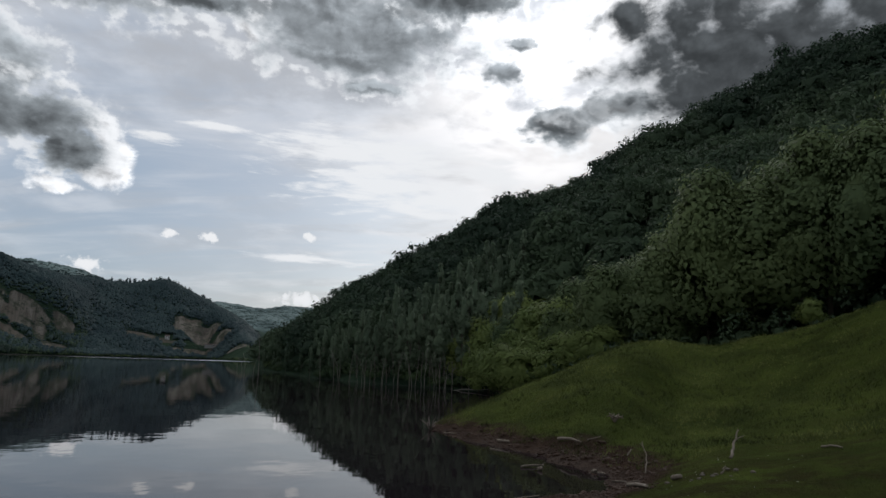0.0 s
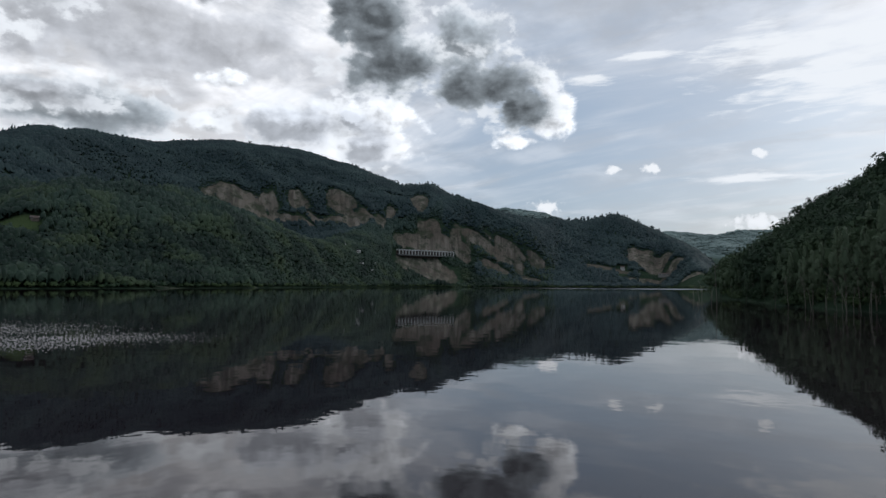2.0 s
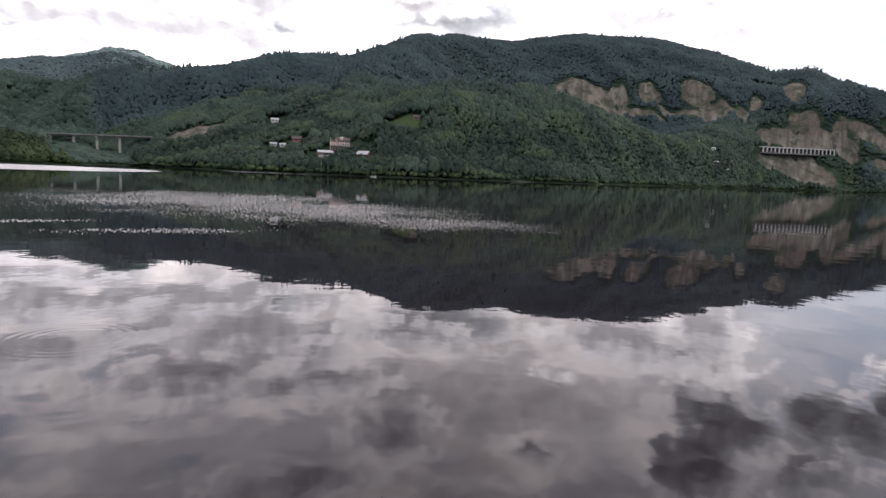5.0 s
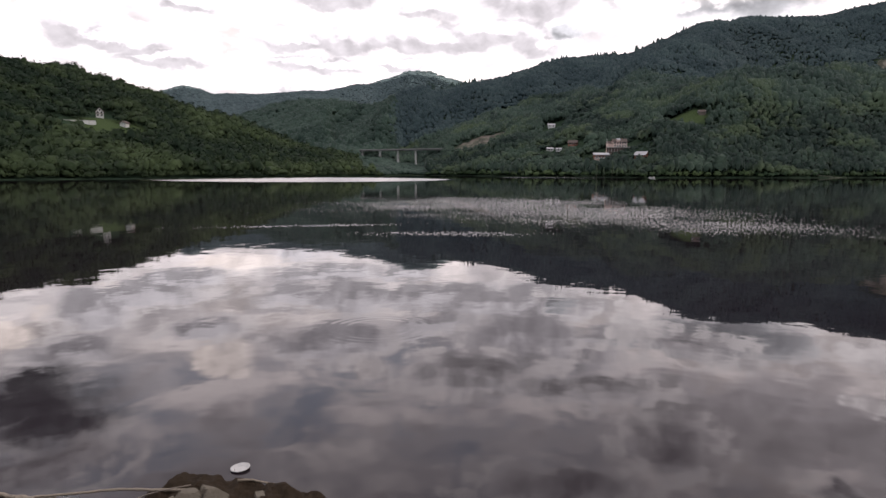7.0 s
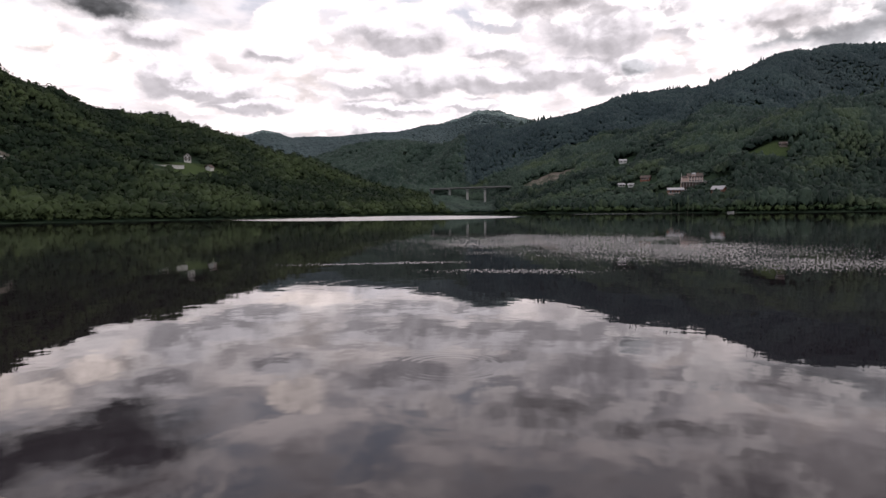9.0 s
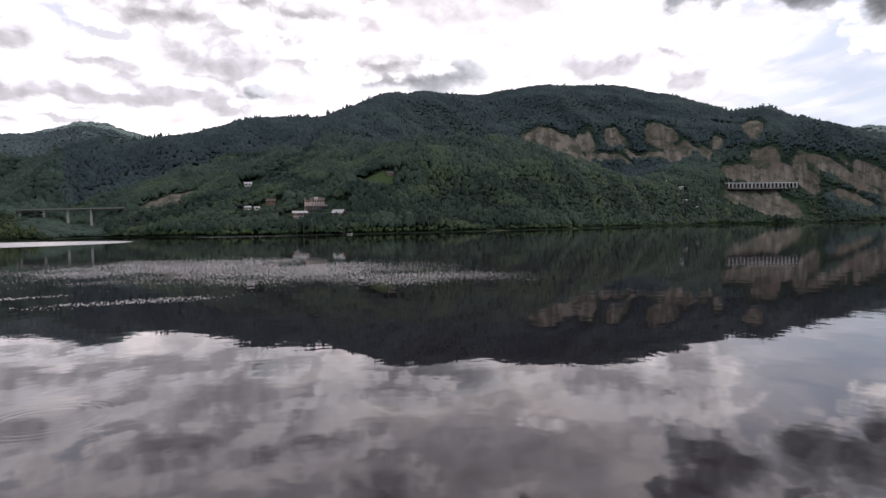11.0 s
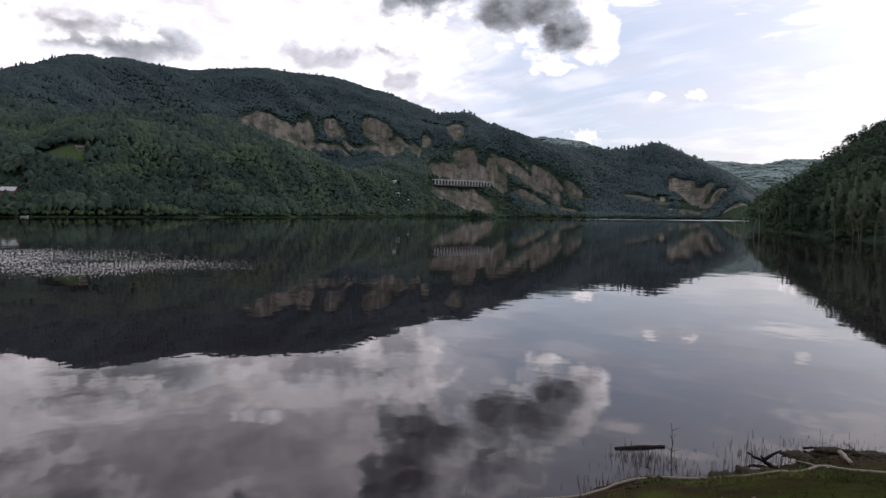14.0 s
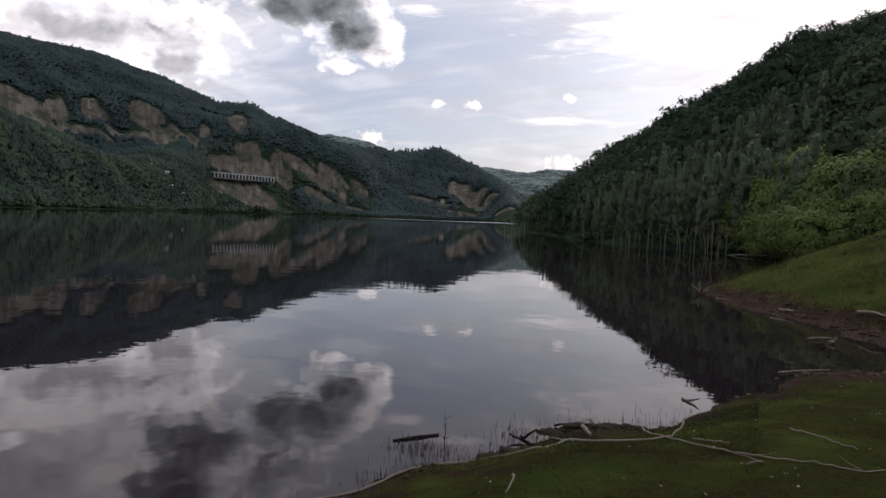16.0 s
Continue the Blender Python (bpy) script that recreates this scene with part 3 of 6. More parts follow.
# ---- the land: one sheet of ground ----
# Each band of the land, from the standpoint outwards: heading, distance, height.
BANDS = [
    [(-180, 5, 1.6), (-138, 6.8, 0.5), (-130, 5.9, 0.42), (-122, 5.2, 0.3), (-112, 5.0, 0.22), (-100, 3.9, 0.4), (-60, 3.9, 0.38), (-33, 5.2, 0.35), (-20, 6.2, 0.4), (0, 8.5, 0.55), (10, 11, 0.7), (30, 12, 1.0), (60, 9, 1.4), (180, 5, 1.6)],
    [(-180, 14, 2.0), (-160, 13, 0.6), (-145, 9.9, 0.1), (-138, 8.6, 0.0), (-135.5, 7.8, 0.0), (-133.5, 7.3, 0.0), (-128, 6.8, 0.0), (-122, 6.3, 0.0), (-118, 6.0, 0.0), (-110, 5.85, 0.0), (-103, 5.7, 0.0), (-92, 5.2, 0.0), (-80, 5.2, 0.0), (-74, 5.4, 0.0), (-66, 5.2, 0.0), (-50, 5.3, 0.0), (-33, 6.7, 0.0), (-20, 7.8, 0.0),
     (-10, 9.5, 0.0), (-3, 10, 0.0), (1.5, 12, 0.0), (5, 13.5, 0.0), (7, 15.5, 0.0), (14, 16.5, 0.05), (22, 17, 0.9), (60, 14, 2.4), (180, 12, 2.5)],
    [(-180, 22, 2.6), (-150, 16, -1.0), (-100, 13, -2.0), (-5, 20, -1.5), (5, 19, -0.6), (12, 18.5, -0.25), (17, 19, 0.2), (24, 22, 0.9), (60, 20, 3.2), (180, 20, 3.5)],
    [(-180, 30, 3.2), (-150, 24, -2.0), (-8, 30, -2.0), (-1.6, 31.5, -0.5), (-0.5, 30.5, -0.05), (3, 26.5, 0.0), (6, 25, 0.0), (9.5, 22.5, 0.0), (12.5, 20.5, 0.0), (17, 22, 0.5),
     (24, 27, 1.2), (40, 26, 3.0), (180, 26, 4.5)],
    [(-180, 40, 4.0), (-150, 36, -3.0), (-8, 36, -2.5), (-1.6, 34, -1.2), (-0.5, 31.5, 0.05), (1.3, 33, 0.4), (4.7, 35, 1.25), (8.6, 37, 2.25), (12.5, 39, 3.3), (16, 41, 4.25), (19.6, 42, 4.95),
     (23.3, 43, 4.5), (29, 44, 5.6), (35, 42, 7.1), (60, 40, 9), (180, 40, 8)],
    [(-180, 60, 8.0), (-150, 60, -4.0), (-8, 48, -3.0), (2, 46, -1.0), (9, 47, -0.3), (14, 48, 1.8), (22, 50, 3.4), (35, 50, 6.4), (60, 55, 12), (180, 60, 14)],
    [(-180, 200, 20), (-160, 215, 0), (-135, 240, 0), (-117, 275, 0), (-107, 320, 0), (-99, 400, 0), (-97.5, 520, 0), (-92, 470, 0), (-86, 380, 0), (-75, 350, 0), (-64, 400, 0), (-56, 480, 0),
     (-50, 640, 0), (-44, 860, 0), (-36, 1000, 0), (-20, 1150, 0), (-15.9, 700, 0), (-15.5, 185, 0), (-11, 117, 0), (-6, 95, 0), (0, 84, 0), (6, 78, 0.2),
     (14, 68, 2.5), (24, 60, 4.2), (35, 58, 8), (60, 70, 16), (180, 90, 22)],
    [(-180, 300, 45), (-135, 330, 25), (-122, 400, 28.5), (-117, 390, 20), (-114, 395, 15), (-107, 420, 11), (-100, 450, 2.5), (-97.5, 640, 5), (-96, 650, 6), (-94.6, 650, 15), (-93.3, 645, 26), (-92, 640, 34), (-86, 560, 32), (-76, 470, 26), (-73, 530, 46), (-70, 620, 72), (-66, 690, 80),
     (-62, 700, 77), (-59.3, 710, 74), (-57, 720, 65), (-55.3, 725, 54), (-53, 740, 50), (-49.7, 800, 44), (-47, 860, 36), (-44, 960, 32), (-36, 1080, 34), (-31, 1120, 18), (-20, 1230, 22), (-15.9, 900, 10), (-15.5, 205, 1.5), (-11, 160, 7), (-4, 150, 15), (6, 130, 25),
     (20, 115, 30), (37, 100, 32), (60, 130, 40), (180, 180, 50)],
    [(-180, 450, 70), (-138, 470, 80), (-134, 470, 71), (-127, 500, 64), (-122, 520, 61.5), (-119.5, 515, 58.5), (-117, 510, 46), (-115.6, 505, 39), (-114, 505, 36), (-112, 500, 33), (-109, 495, 23), (-106.3, 490, 14), (-104, 490, 10), (-100, 560, 2), (-97.5, 760, 20), (-90, 760, 68), (-83, 760, 82), (-78, 740, 86), (-74, 730, 86), (-71, 740, 82), (-66, 810, 62), (-57, 850, 46),
     (-50, 930, 46), (-44, 1080, 95), (-40.5, 1120, 96), (-38.8, 1190, 142), (-37.6, 1230, 164), (-34.5, 1220, 131), (-32.4, 1200, 106), (-30.9, 1190, 86), (-29.8, 1180, 55), (-28.5, 1180, 28), (-20, 1330, 70), (-15.9, 1000, 14), (-15.5, 230, 2), (-11, 240, 12), (-8, 240, 23), (0, 220, 37.5), (6, 190, 46), (20, 155, 46), (37, 130, 50), (60, 180, 60), (180, 260, 70)],
    [(-180, 620, 115), (-140, 620, 83), (-134, 620, 77), (-127, 620, 56), (-121, 620, 60), (-117, 600, 42), (-115.8, 595, 36), (-114, 590, 21), (-111, 580, 14), (-108, 570, 10), (-104.2, 560, 8), (-103.4, 900, 34), (-102, 960, 56), (-100.8, 980, 72), (-99.2, 1000, 96), (-97.4, 1000, 120), (-95.1, 1000, 125), (-94.2, 990, 116), (-92.5, 980, 123),
     (-89, 980, 132), (-83, 1000, 161), (-78, 1040, 170), (-73, 1120, 217), (-69, 1200, 242), (-63, 1300, 259), (-58, 1350, 283), (-52, 1400, 285), (-47, 1400, 251), (-42.6, 1380, 209), (-40, 1330, 206), (-36, 1340, 152),
     (-33, 1400, 146), (-31, 1400, 141), (-29, 1400, 139), (-26, 1480, 146), (-23.5, 1500, 160), (-20, 1500, 118), (-17, 1480, 76), (-15, 1450, 24), (-14.4, 320, 2), (-12.5, 315, 3), (-10, 312, 11), (-5, 308, 26.8), (0, 300, 42.8), (6, 270, 55.8),
     (11, 250, 62.8), (18, 225, 75.8), (20.6, 215, 73.5), (24, 205, 77), (30, 185, 78.5), (37, 165, 74), (60, 240, 80), (180, 350, 90)],
    [(-180, 1100, 60), (-134, 1100, 50), (-116, 1200, 40), (-110, 1250, 66), (-108.2, 1250, 81), (-106.2, 1250, 100), (-103.7, 1250, 119), (-101.7, 1250, 119), (-100.2, 1250, 106), (-98, 1300, 95), (-92, 1500, 80), (-60, 2000, 150), (-30, 2000, 110), (-20, 2200, 100), (-10, 1800, 60), (37, 800, 50), (180, 900, 60)],
    [(-180, 2600, 150), (-118, 2000, 130), (-111.3, 2000, 160), (-108.6, 2000, 193), (-106.2, 2000, 214), (-104.2, 2000, 209), (-102, 2000, 190), (-100, 2200, 180), (-92, 2800, 250), (-60, 2800, 200), (-36, 3000, 310), (-34, 3000, 334), (-32, 3000, 350), (-30, 3000, 330), (-27.5, 3000, 260), (-19, 2800, 176), (-14.7, 2800, 162), (-12, 2800, 148), (0, 2800, 140), (37, 2000, 80), (180, 2000, 90)],
    [(-180, 4700, 200), (-118, 4000, 405), (-117.2, 4000, 420), (-115.6, 4000, 455), (-114.3, 4000, 438), (-113.4, 4000, 409), (-111.6, 4000, 414), (-108.7, 4000, 405), (-104.2, 3600, 394), (-102.5, 3600, 428), (-99.7, 3600, 466), (-97.4, 3600, 521), (-94.8, 3600, 523), (-93, 3600, 492), (-91, 3600, 440), (-80, 3800, 400), (-36, 4200, 300), (-19, 4100, 302),
     (-15.5, 4100, 280), (-13.8, 4100, 305), (-11.5, 4100, 298), (0, 4200, 250), (180, 4700, 200)],
]
AZ = np.radians(np.concatenate([np.arange(-180, -142, 2.0), np.arange(-142, 46, 0.36), np.arange(46, 180.1, 2.0)]))
RAD = np.concatenate([np.arange(0.4, 4.4, 0.5), np.arange(4.5, 11.9, 0.14), np.arange(12, 60, 0.5), np.geomspace(60.5, 340, 60), np.arange(347, 1500, 8.0), np.geomspace(1508, 4800, 60)])


def smooth_noise(x, y, cell, seed):
    """Value noise on arrays, -1 to 1."""
    x, y = x / cell, y / cell
    i, j = np.floor(x).astype(np.int64), np.floor(y).astype(np.int64)
    u, v = x - i, y - j
    u, v = u * u * (3 - 2 * u), v * v * (3 - 2 * v)

    def rnd(a, b):
        h = (a * 374761393 + b * 668265263 + seed * 974634777) & 0x7FFFFFFF
        h = ((h ^ (h >> 13)) * 1274126177) & 0x7FFFFFFF
        return ((h ^ (h >> 16)) & 0xFFFF) / 32767.5 - 1
    top = rnd(i, j) * (1 - u) + rnd(i + 1, j) * u
    low = rnd(i, j + 1) * (1 - u) + rnd(i + 1, j + 1) * u
    return top * (1 - v) + low * v


def rough_noise(x, y, cell, seed, octaves=4):
    total = 0
    for k in range(octaves):
        total = total + smooth_noise(x, y, cell / 2 ** k, seed + k) / 2 ** k
    return total / 1.6


def slope_curve(r, z, q):
    """Monotone cubic through the bands of one heading."""
    h, d = np.diff(r), np.diff(z) / np.diff(r)
    s = np.zeros_like(z)
    same = d[1:] * d[:-1] > 0
    s[1:-1][same] = (2 * d[1:] * d[:-1] / (d[1:] + d[:-1] + 1e-12))[same]
    s[0], s[-1] = d[0], d[-1]
    k = np.clip(np.searchsorted(r, q) - 1, 0, len(h) - 1)
    t = np.clip((q - r[k]) / h[k], 0, 1)
    t2, t3 = t * t, t * t * t
    return (2 * t3 - 3 * t2 + 1) * z[k] + (t3 - 2 * t2 + t) * h[k] * s[k] + (3 * t2 - 2 * t3) * z[k + 1] + (t3 - t2) * h[k] * s[k + 1]


def make_heights():
    deg = np.degrees(AZ)
    tracks = [np.array(b, float) for b in BANDS]
    rr = np.array([np.interp(deg, b[:, 0], b[:, 1]) for b in tracks])
    zz = np.array([np.interp(deg, b[:, 0], b[:, 2]) for b in tracks])
    rr = np.vstack([np.zeros_like(deg), rr, np.full_like(deg, 4900)])
    zz = np.vstack([np.full_like(deg, 1.45), zz, np.full_like(deg, 150)])
    rr = np.maximum.accumulate(rr + np.arange(len(rr))[:, None] * 1e-3, axis=0)
    out = np.array([slope_curve(rr[:, i], zz[:, i], RAD) for i in range(len(deg))])
    x, y = np.sin(AZ)[:, None] * RAD, np.cos(AZ)[:, None] * RAD
    relief = (0.9 - 2.2 * np.abs(rough_noise(x, y, 240, 3, 4))) * np.clip(out * 0.24, 0, 34) * (RAD > 140)
    relief = relief * (1 - 0.9 * np.exp(-(((np.degrees(AZ)[:, None] + 40.5) / 4.0) ** 4 + ((RAD[None, :] - 1040) / 75) ** 4)))
    arc = np.broadcast_to(AZ[:, None] * 900, x.shape)
    rib = (0.55 - 1.5 * np.abs(rough_noise(arc + 0.25 * rough_noise(x, y, 160, 55, 2) * 120, RAD[None, :] * 0.45 + 0 * arc, 105, 57, 3))) * np.clip(out * 0.2, 0, 17)
    relief = relief * 0.7 + rib * (RAD > 340) * (RAD < 1500)
    relief = relief * np.where((RAD[None, :] > 1130) & (np.degrees(AZ)[:, None] < -97), 0.3, 1.0)
    near_crest = np.exp(-((RAD[None, :] - rr[10][:, None]) / (0.12 * rr[10][:, None])) ** 2)
    tussock = (rough_noise(x, y, 1.7, 9, 3) * np.clip(out * 0.12 + 0.03, 0, 0.10) + rough_noise(x, y, 4.5, 13, 2) * np.clip(out * 0.1, 0, 0.3)) * (RAD < 62)
    tussock = tussock + rough_noise(x, y, 8.0, 27, 2) * np.clip(out * 0.3 - 0.15, 0, 0.5) * (RAD < 50) * np.clip((34 - RAD) / 6, 0, 1)
    tussock = tussock + rough_noise(x, y, 0.75, 19, 3) * 0.10 * np.exp(-(out / 0.25) ** 2) * (RAD < 40)
    heading = np.degrees(AZ)[:, None]
    hollow = -0.55 * np.exp(-((heading - 20.5 - (RAD[None, :] - 34) * 0.22) / 2.2) ** 2) + 0.3 * np.exp(-((heading - 15.0 - (RAD[None, :] - 34) * 0.15) / 2.4) ** 2)
    tussock = tussock + hollow * np.exp(-((RAD[None, :] - 33) / 7.5) ** 4) + 0.12 * rough_noise(x, y, 2.6, 37, 3) * np.exp(-((RAD[None, :] - 32) / 10) ** 4) * np.clip(out - 0.3, 0, 1)
    return out + relief * (1 - near_crest) + tussock


HEIGHT = make_heights()


def ground_at(x, y):
    """Height of the ground at arrays of places."""
    a, r = np.arctan2(x, y), np.hypot(x, y)
    i = np.clip(np.searchsorted(AZ, a) - 1, 0, len(AZ) - 2)
    j = np.clip(np.searchsorted(RAD, r) - 1, 0, len(RAD) - 2)
    u = np.clip((a - AZ[i]) / (AZ[i + 1] - AZ[i]), 0, 1)
    v = np.clip((r - RAD[j]) / (RAD[j + 1] - RAD[j]), 0, 1)
    return (HEIGHT[i, j] * (1 - u) + HEIGHT[i + 1, j] * u) * (1 - v) + (HEIGHT[i, j + 1] * (1 - u) + HEIGHT[i + 1, j + 1] * u) * v


def mesh_from(name, verts, faces, mat, smooth=False, normals=None):
    """A mesh from arrays: all faces with the same number of corners."""
    me = bpy.data.meshes.new(name)
    verts, faces = np.asarray(verts, np.float32), np.asarray(faces, np.int32)
    n = faces.shape[1]
    me.vertices.add(len(verts))
    me.vertices.foreach_set("co", verts.ravel())
    me.loops.add(faces.size)
    me.loops.foreach_set("vertex_index", faces.ravel())
    me.polygons.add(len(faces))
    me.polygons.foreach_set("loop_start", np.arange(0, faces.size, n, dtype=np.int32))
    if smooth:
        me.polygons.foreach_set("use_smooth", np.ones(len(faces), bool))
    me.update(calc_edges=True)
    if mat:
        me.materials.append(mat)
    if normals is not None:
        me.polygons.foreach_set("use_smooth", np.ones(len(faces), bool))
        me.normals_split_custom_set_from_vertices(normals)
    return me


def make_ground():
    na, nr = len(AZ) - 1, len(RAD)
    x, y = np.sin(AZ[:-1])[:, None] * RAD, np.cos(AZ[:-1])[:, None] * RAD
    verts = np.concatenate([np.stack([x, y, HEIGHT[:-1]], -1).reshape(-1, 3), [[0, 0, 1.45]] * na])
    i, j = np.meshgrid(np.arange(na), np.arange(nr - 1), indexing="ij")
    k = (i + 1) % na
    faces = np.stack([i * nr + j, i * nr + j + 1, k * nr + j + 1, k * nr + j], -1).reshape(-1, 4)
    i = np.arange(na)
    hub = np.stack([na * nr + i, i * nr, ((i + 1) % na) * nr, na * nr + (i + 1) % na], -1)
    faces = np.concatenate([faces, hub])[:, ::-1]
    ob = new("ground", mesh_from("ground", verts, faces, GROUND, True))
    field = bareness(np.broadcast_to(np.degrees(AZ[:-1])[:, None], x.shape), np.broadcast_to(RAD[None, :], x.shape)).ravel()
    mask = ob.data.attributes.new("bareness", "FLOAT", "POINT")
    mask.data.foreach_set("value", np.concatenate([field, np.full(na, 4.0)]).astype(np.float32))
    tagged(ob, "grassy lake banks with muddy edges and wooded hills", "ground", kind="structure")


def make_water():
    n = 96
    ring = [(4700 * math.sin(k * 2 * math.pi / n), 4700 * math.cos(k * 2 * math.pi / n), 0.0) for k in range(n)]
    me = bpy.data.meshes.new("water")
    me.from_pydata(ring, [], [list(range(n))[::-1]])
    me.materials.append(WATER)
    tagged(new("water", me), "still dark lake water mirroring hills and clouds", "lake", kind="structure")


make_ground()
make_water()


# ---- woods ----
def leafy_cloud(rng, places, heights, widths, clumps, leaves, leaf_size, low=0.22, spire=0.0, blobs=(0.28, 0.52)):
    """Leaf triangles gathered into clumps over the crowns of many trees at once."""
    n = len(places)

    def ball(*shape):
        d = rng.normal(size=(*shape, 3))
        return d / np.linalg.norm(d, axis=-1, keepdims=True)
    size = np.stack([widths, widths, heights * (1 - low)], -1) * 0.5
    d = ball(n, clumps)
    d[..., 2] = np.where(d[..., 2] < -0.8, -d[..., 2], d[..., 2])
    core = d * rng.uniform(0.35, 0.85, (n, clumps, 1)) ** 0.6 * size[:, None, :]
    if spire:
        core[..., :2] *= (1 - spire * (core[..., 2:] / size[:, None, 2:] * 0.5 + 0.5))
    core[..., 2] += (heights * (1 + low) * 0.5)[:, None]
    core += places[:, None, :]
    blob = (widths * 0.5)[:, None] * rng.uniform(*blobs, (n, clumps))
    e = ball(n, clumps, leaves)
    c = core[:, :, None, :] + e * (blob[:, :, None] * rng.uniform(0.5, 1.1, (n, clumps, leaves)))[..., None] * (1.0, 1.0, 0.75 + 1.1 * spire)
    face = 1.1 * e + 0.5 * d[:, :, None, :] + 0.35 * ball(n, clumps, leaves)
    face /= np.linalg.norm(face, axis=-1, keepdims=True)
    side = np.cross(face, ball(n, clumps, leaves))
    side /= np.linalg.norm(side, axis=-1, keepdims=True) + 1e-9
    other = np.cross(face, side)
    reach = leaf_size * (widths / widths.mean())[:, None, None, None] * rng.uniform(0.6, 1.25, (n, clumps, leaves, 1))
    verts = np.stack([c + side * reach, c + (other * 0.9 - side * 0.55) * reach, c - (other * 0.8 + side * 0.5) * reach], 3).reshape(-1, 3)
    # leaves are shaded as the rounded clump that they make up
    soft = unit(0.4 * e + 0.8 * d[:, :, None, :] + 0.15 * face + np.array([0, 0, 0.4]))
    return verts, np.arange(len(verts)).reshape(-1, 3), np.repeat(soft.reshape(-1, 3), 3, axis=0)


def unit(v):
    return v / (np.linalg.norm(v, axis=-1, keepdims=True) + 1e-9)


def icosahedron():
    g = (1 + 5 ** 0.5) / 2
    v = np.array([(-1, g, 0), (1, g, 0), (-1, -g, 0), (1, -g, 0), (0, -1, g), (0, 1, g), (0, -1, -g), (0, 1, -g), (g, 0, -1), (g, 0, 1), (-g, 0, -1), (-g, 0, 1)], float)
    f = [(i, j, k) for i in range(12) for j in range(i + 1, 12) for k in range(j + 1, 12)
         if max(np.linalg.norm(v[i] - v[j]), np.linalg.norm(v[j] - v[k]), np.linalg.norm(v[i] - v[k])) < 2.1]
    f = np.array([t if np.dot(np.cross(v[t[1]] - v[t[0]], v[t[2]] - v[t[0]]), v[t[0]]) > 0 else t[::-1] for t in f])
    return v / np.linalg.norm(v[0]), f


def lumpy_crowns(rng, places, heights, widths, lobes=3):
    """Each crown a heap of uneven leafy lobes."""
    n = len(places)
    v, f = icosahedron()
    a = rng.uniform(0, 2 * math.pi, (n, lobes))
    off = rng.uniform(0.15, 0.34, (n, lobes)) * (np.arange(lobes) > 0)
    c = places[:, None, :] + np.stack([np.cos(a) * off * widths[:, None], np.sin(a) * off * widths[:, None], heights[:, None] * np.where(np.arange(lobes) > 0, rng.uniform(0.35, 0.62, (n, lobes)), 0.58)], -1)
    big = np.where(np.arange(lobes) > 0, rng.uniform(0.27, 0.38, (n, lobes)), 0.5)
    size = np.stack([widths[:, None] * big, widths[:, None] * big, heights[:, None] * big * (0.68 if lobes > 1 else 0.95)], -1)
    k = rng.uniform(0.84, 1.12, (n, lobes, 12, 1))
    t = rng.uniform(0, 2 * math.pi, (n, lobes, 1))
    ct, st = np.cos(t), np.sin(t)
    turned = np.stack([v[:, 0] * ct - v[:, 1] * st, v[:, 0] * st + v[:, 1] * ct, np.broadcast_to(v[:, 2], (n, lobes, 12))], -1)
    verts = (c[:, :, None, :] + turned * k * size[:, :, None, :]).reshape(-1, 3)
    f = f[v[f].mean(1)[:, 2] > -0.45]
    faces = (f[None] + (np.arange(n * lobes) * 12)[:, None, None]).reshape(-1, 3)
    soft = unit(unit(turned) + np.array([0, 0, 0.35])).reshape(-1, 3)
    return verts, faces, soft


def scatter(rng, az, r, spacing):
    """Places strewn evenly, with jitter, over a sector of a ring."""
    rings, turns = [], []
    for q in np.arange(r[0], r[1], spacing):
        n = max(1, int((radians(az[1]) - radians(az[0])) * q / spacing))
        turns.append(az[0] + (az[1] - az[0]) * (np.arange(n) + rng.random()) / n + rng.uniform(-0.42, 0.42, n) * spacing / q * 180 / math.pi)
        rings.append(q + rng.uniform(-0.42, 0.42, n) * spacing)
    a, q = np.concatenate(turns), np.concatenate(rings)
    return np.sin(np.radians(a)) * q, np.cos(np.radians(a)) * q, a, q


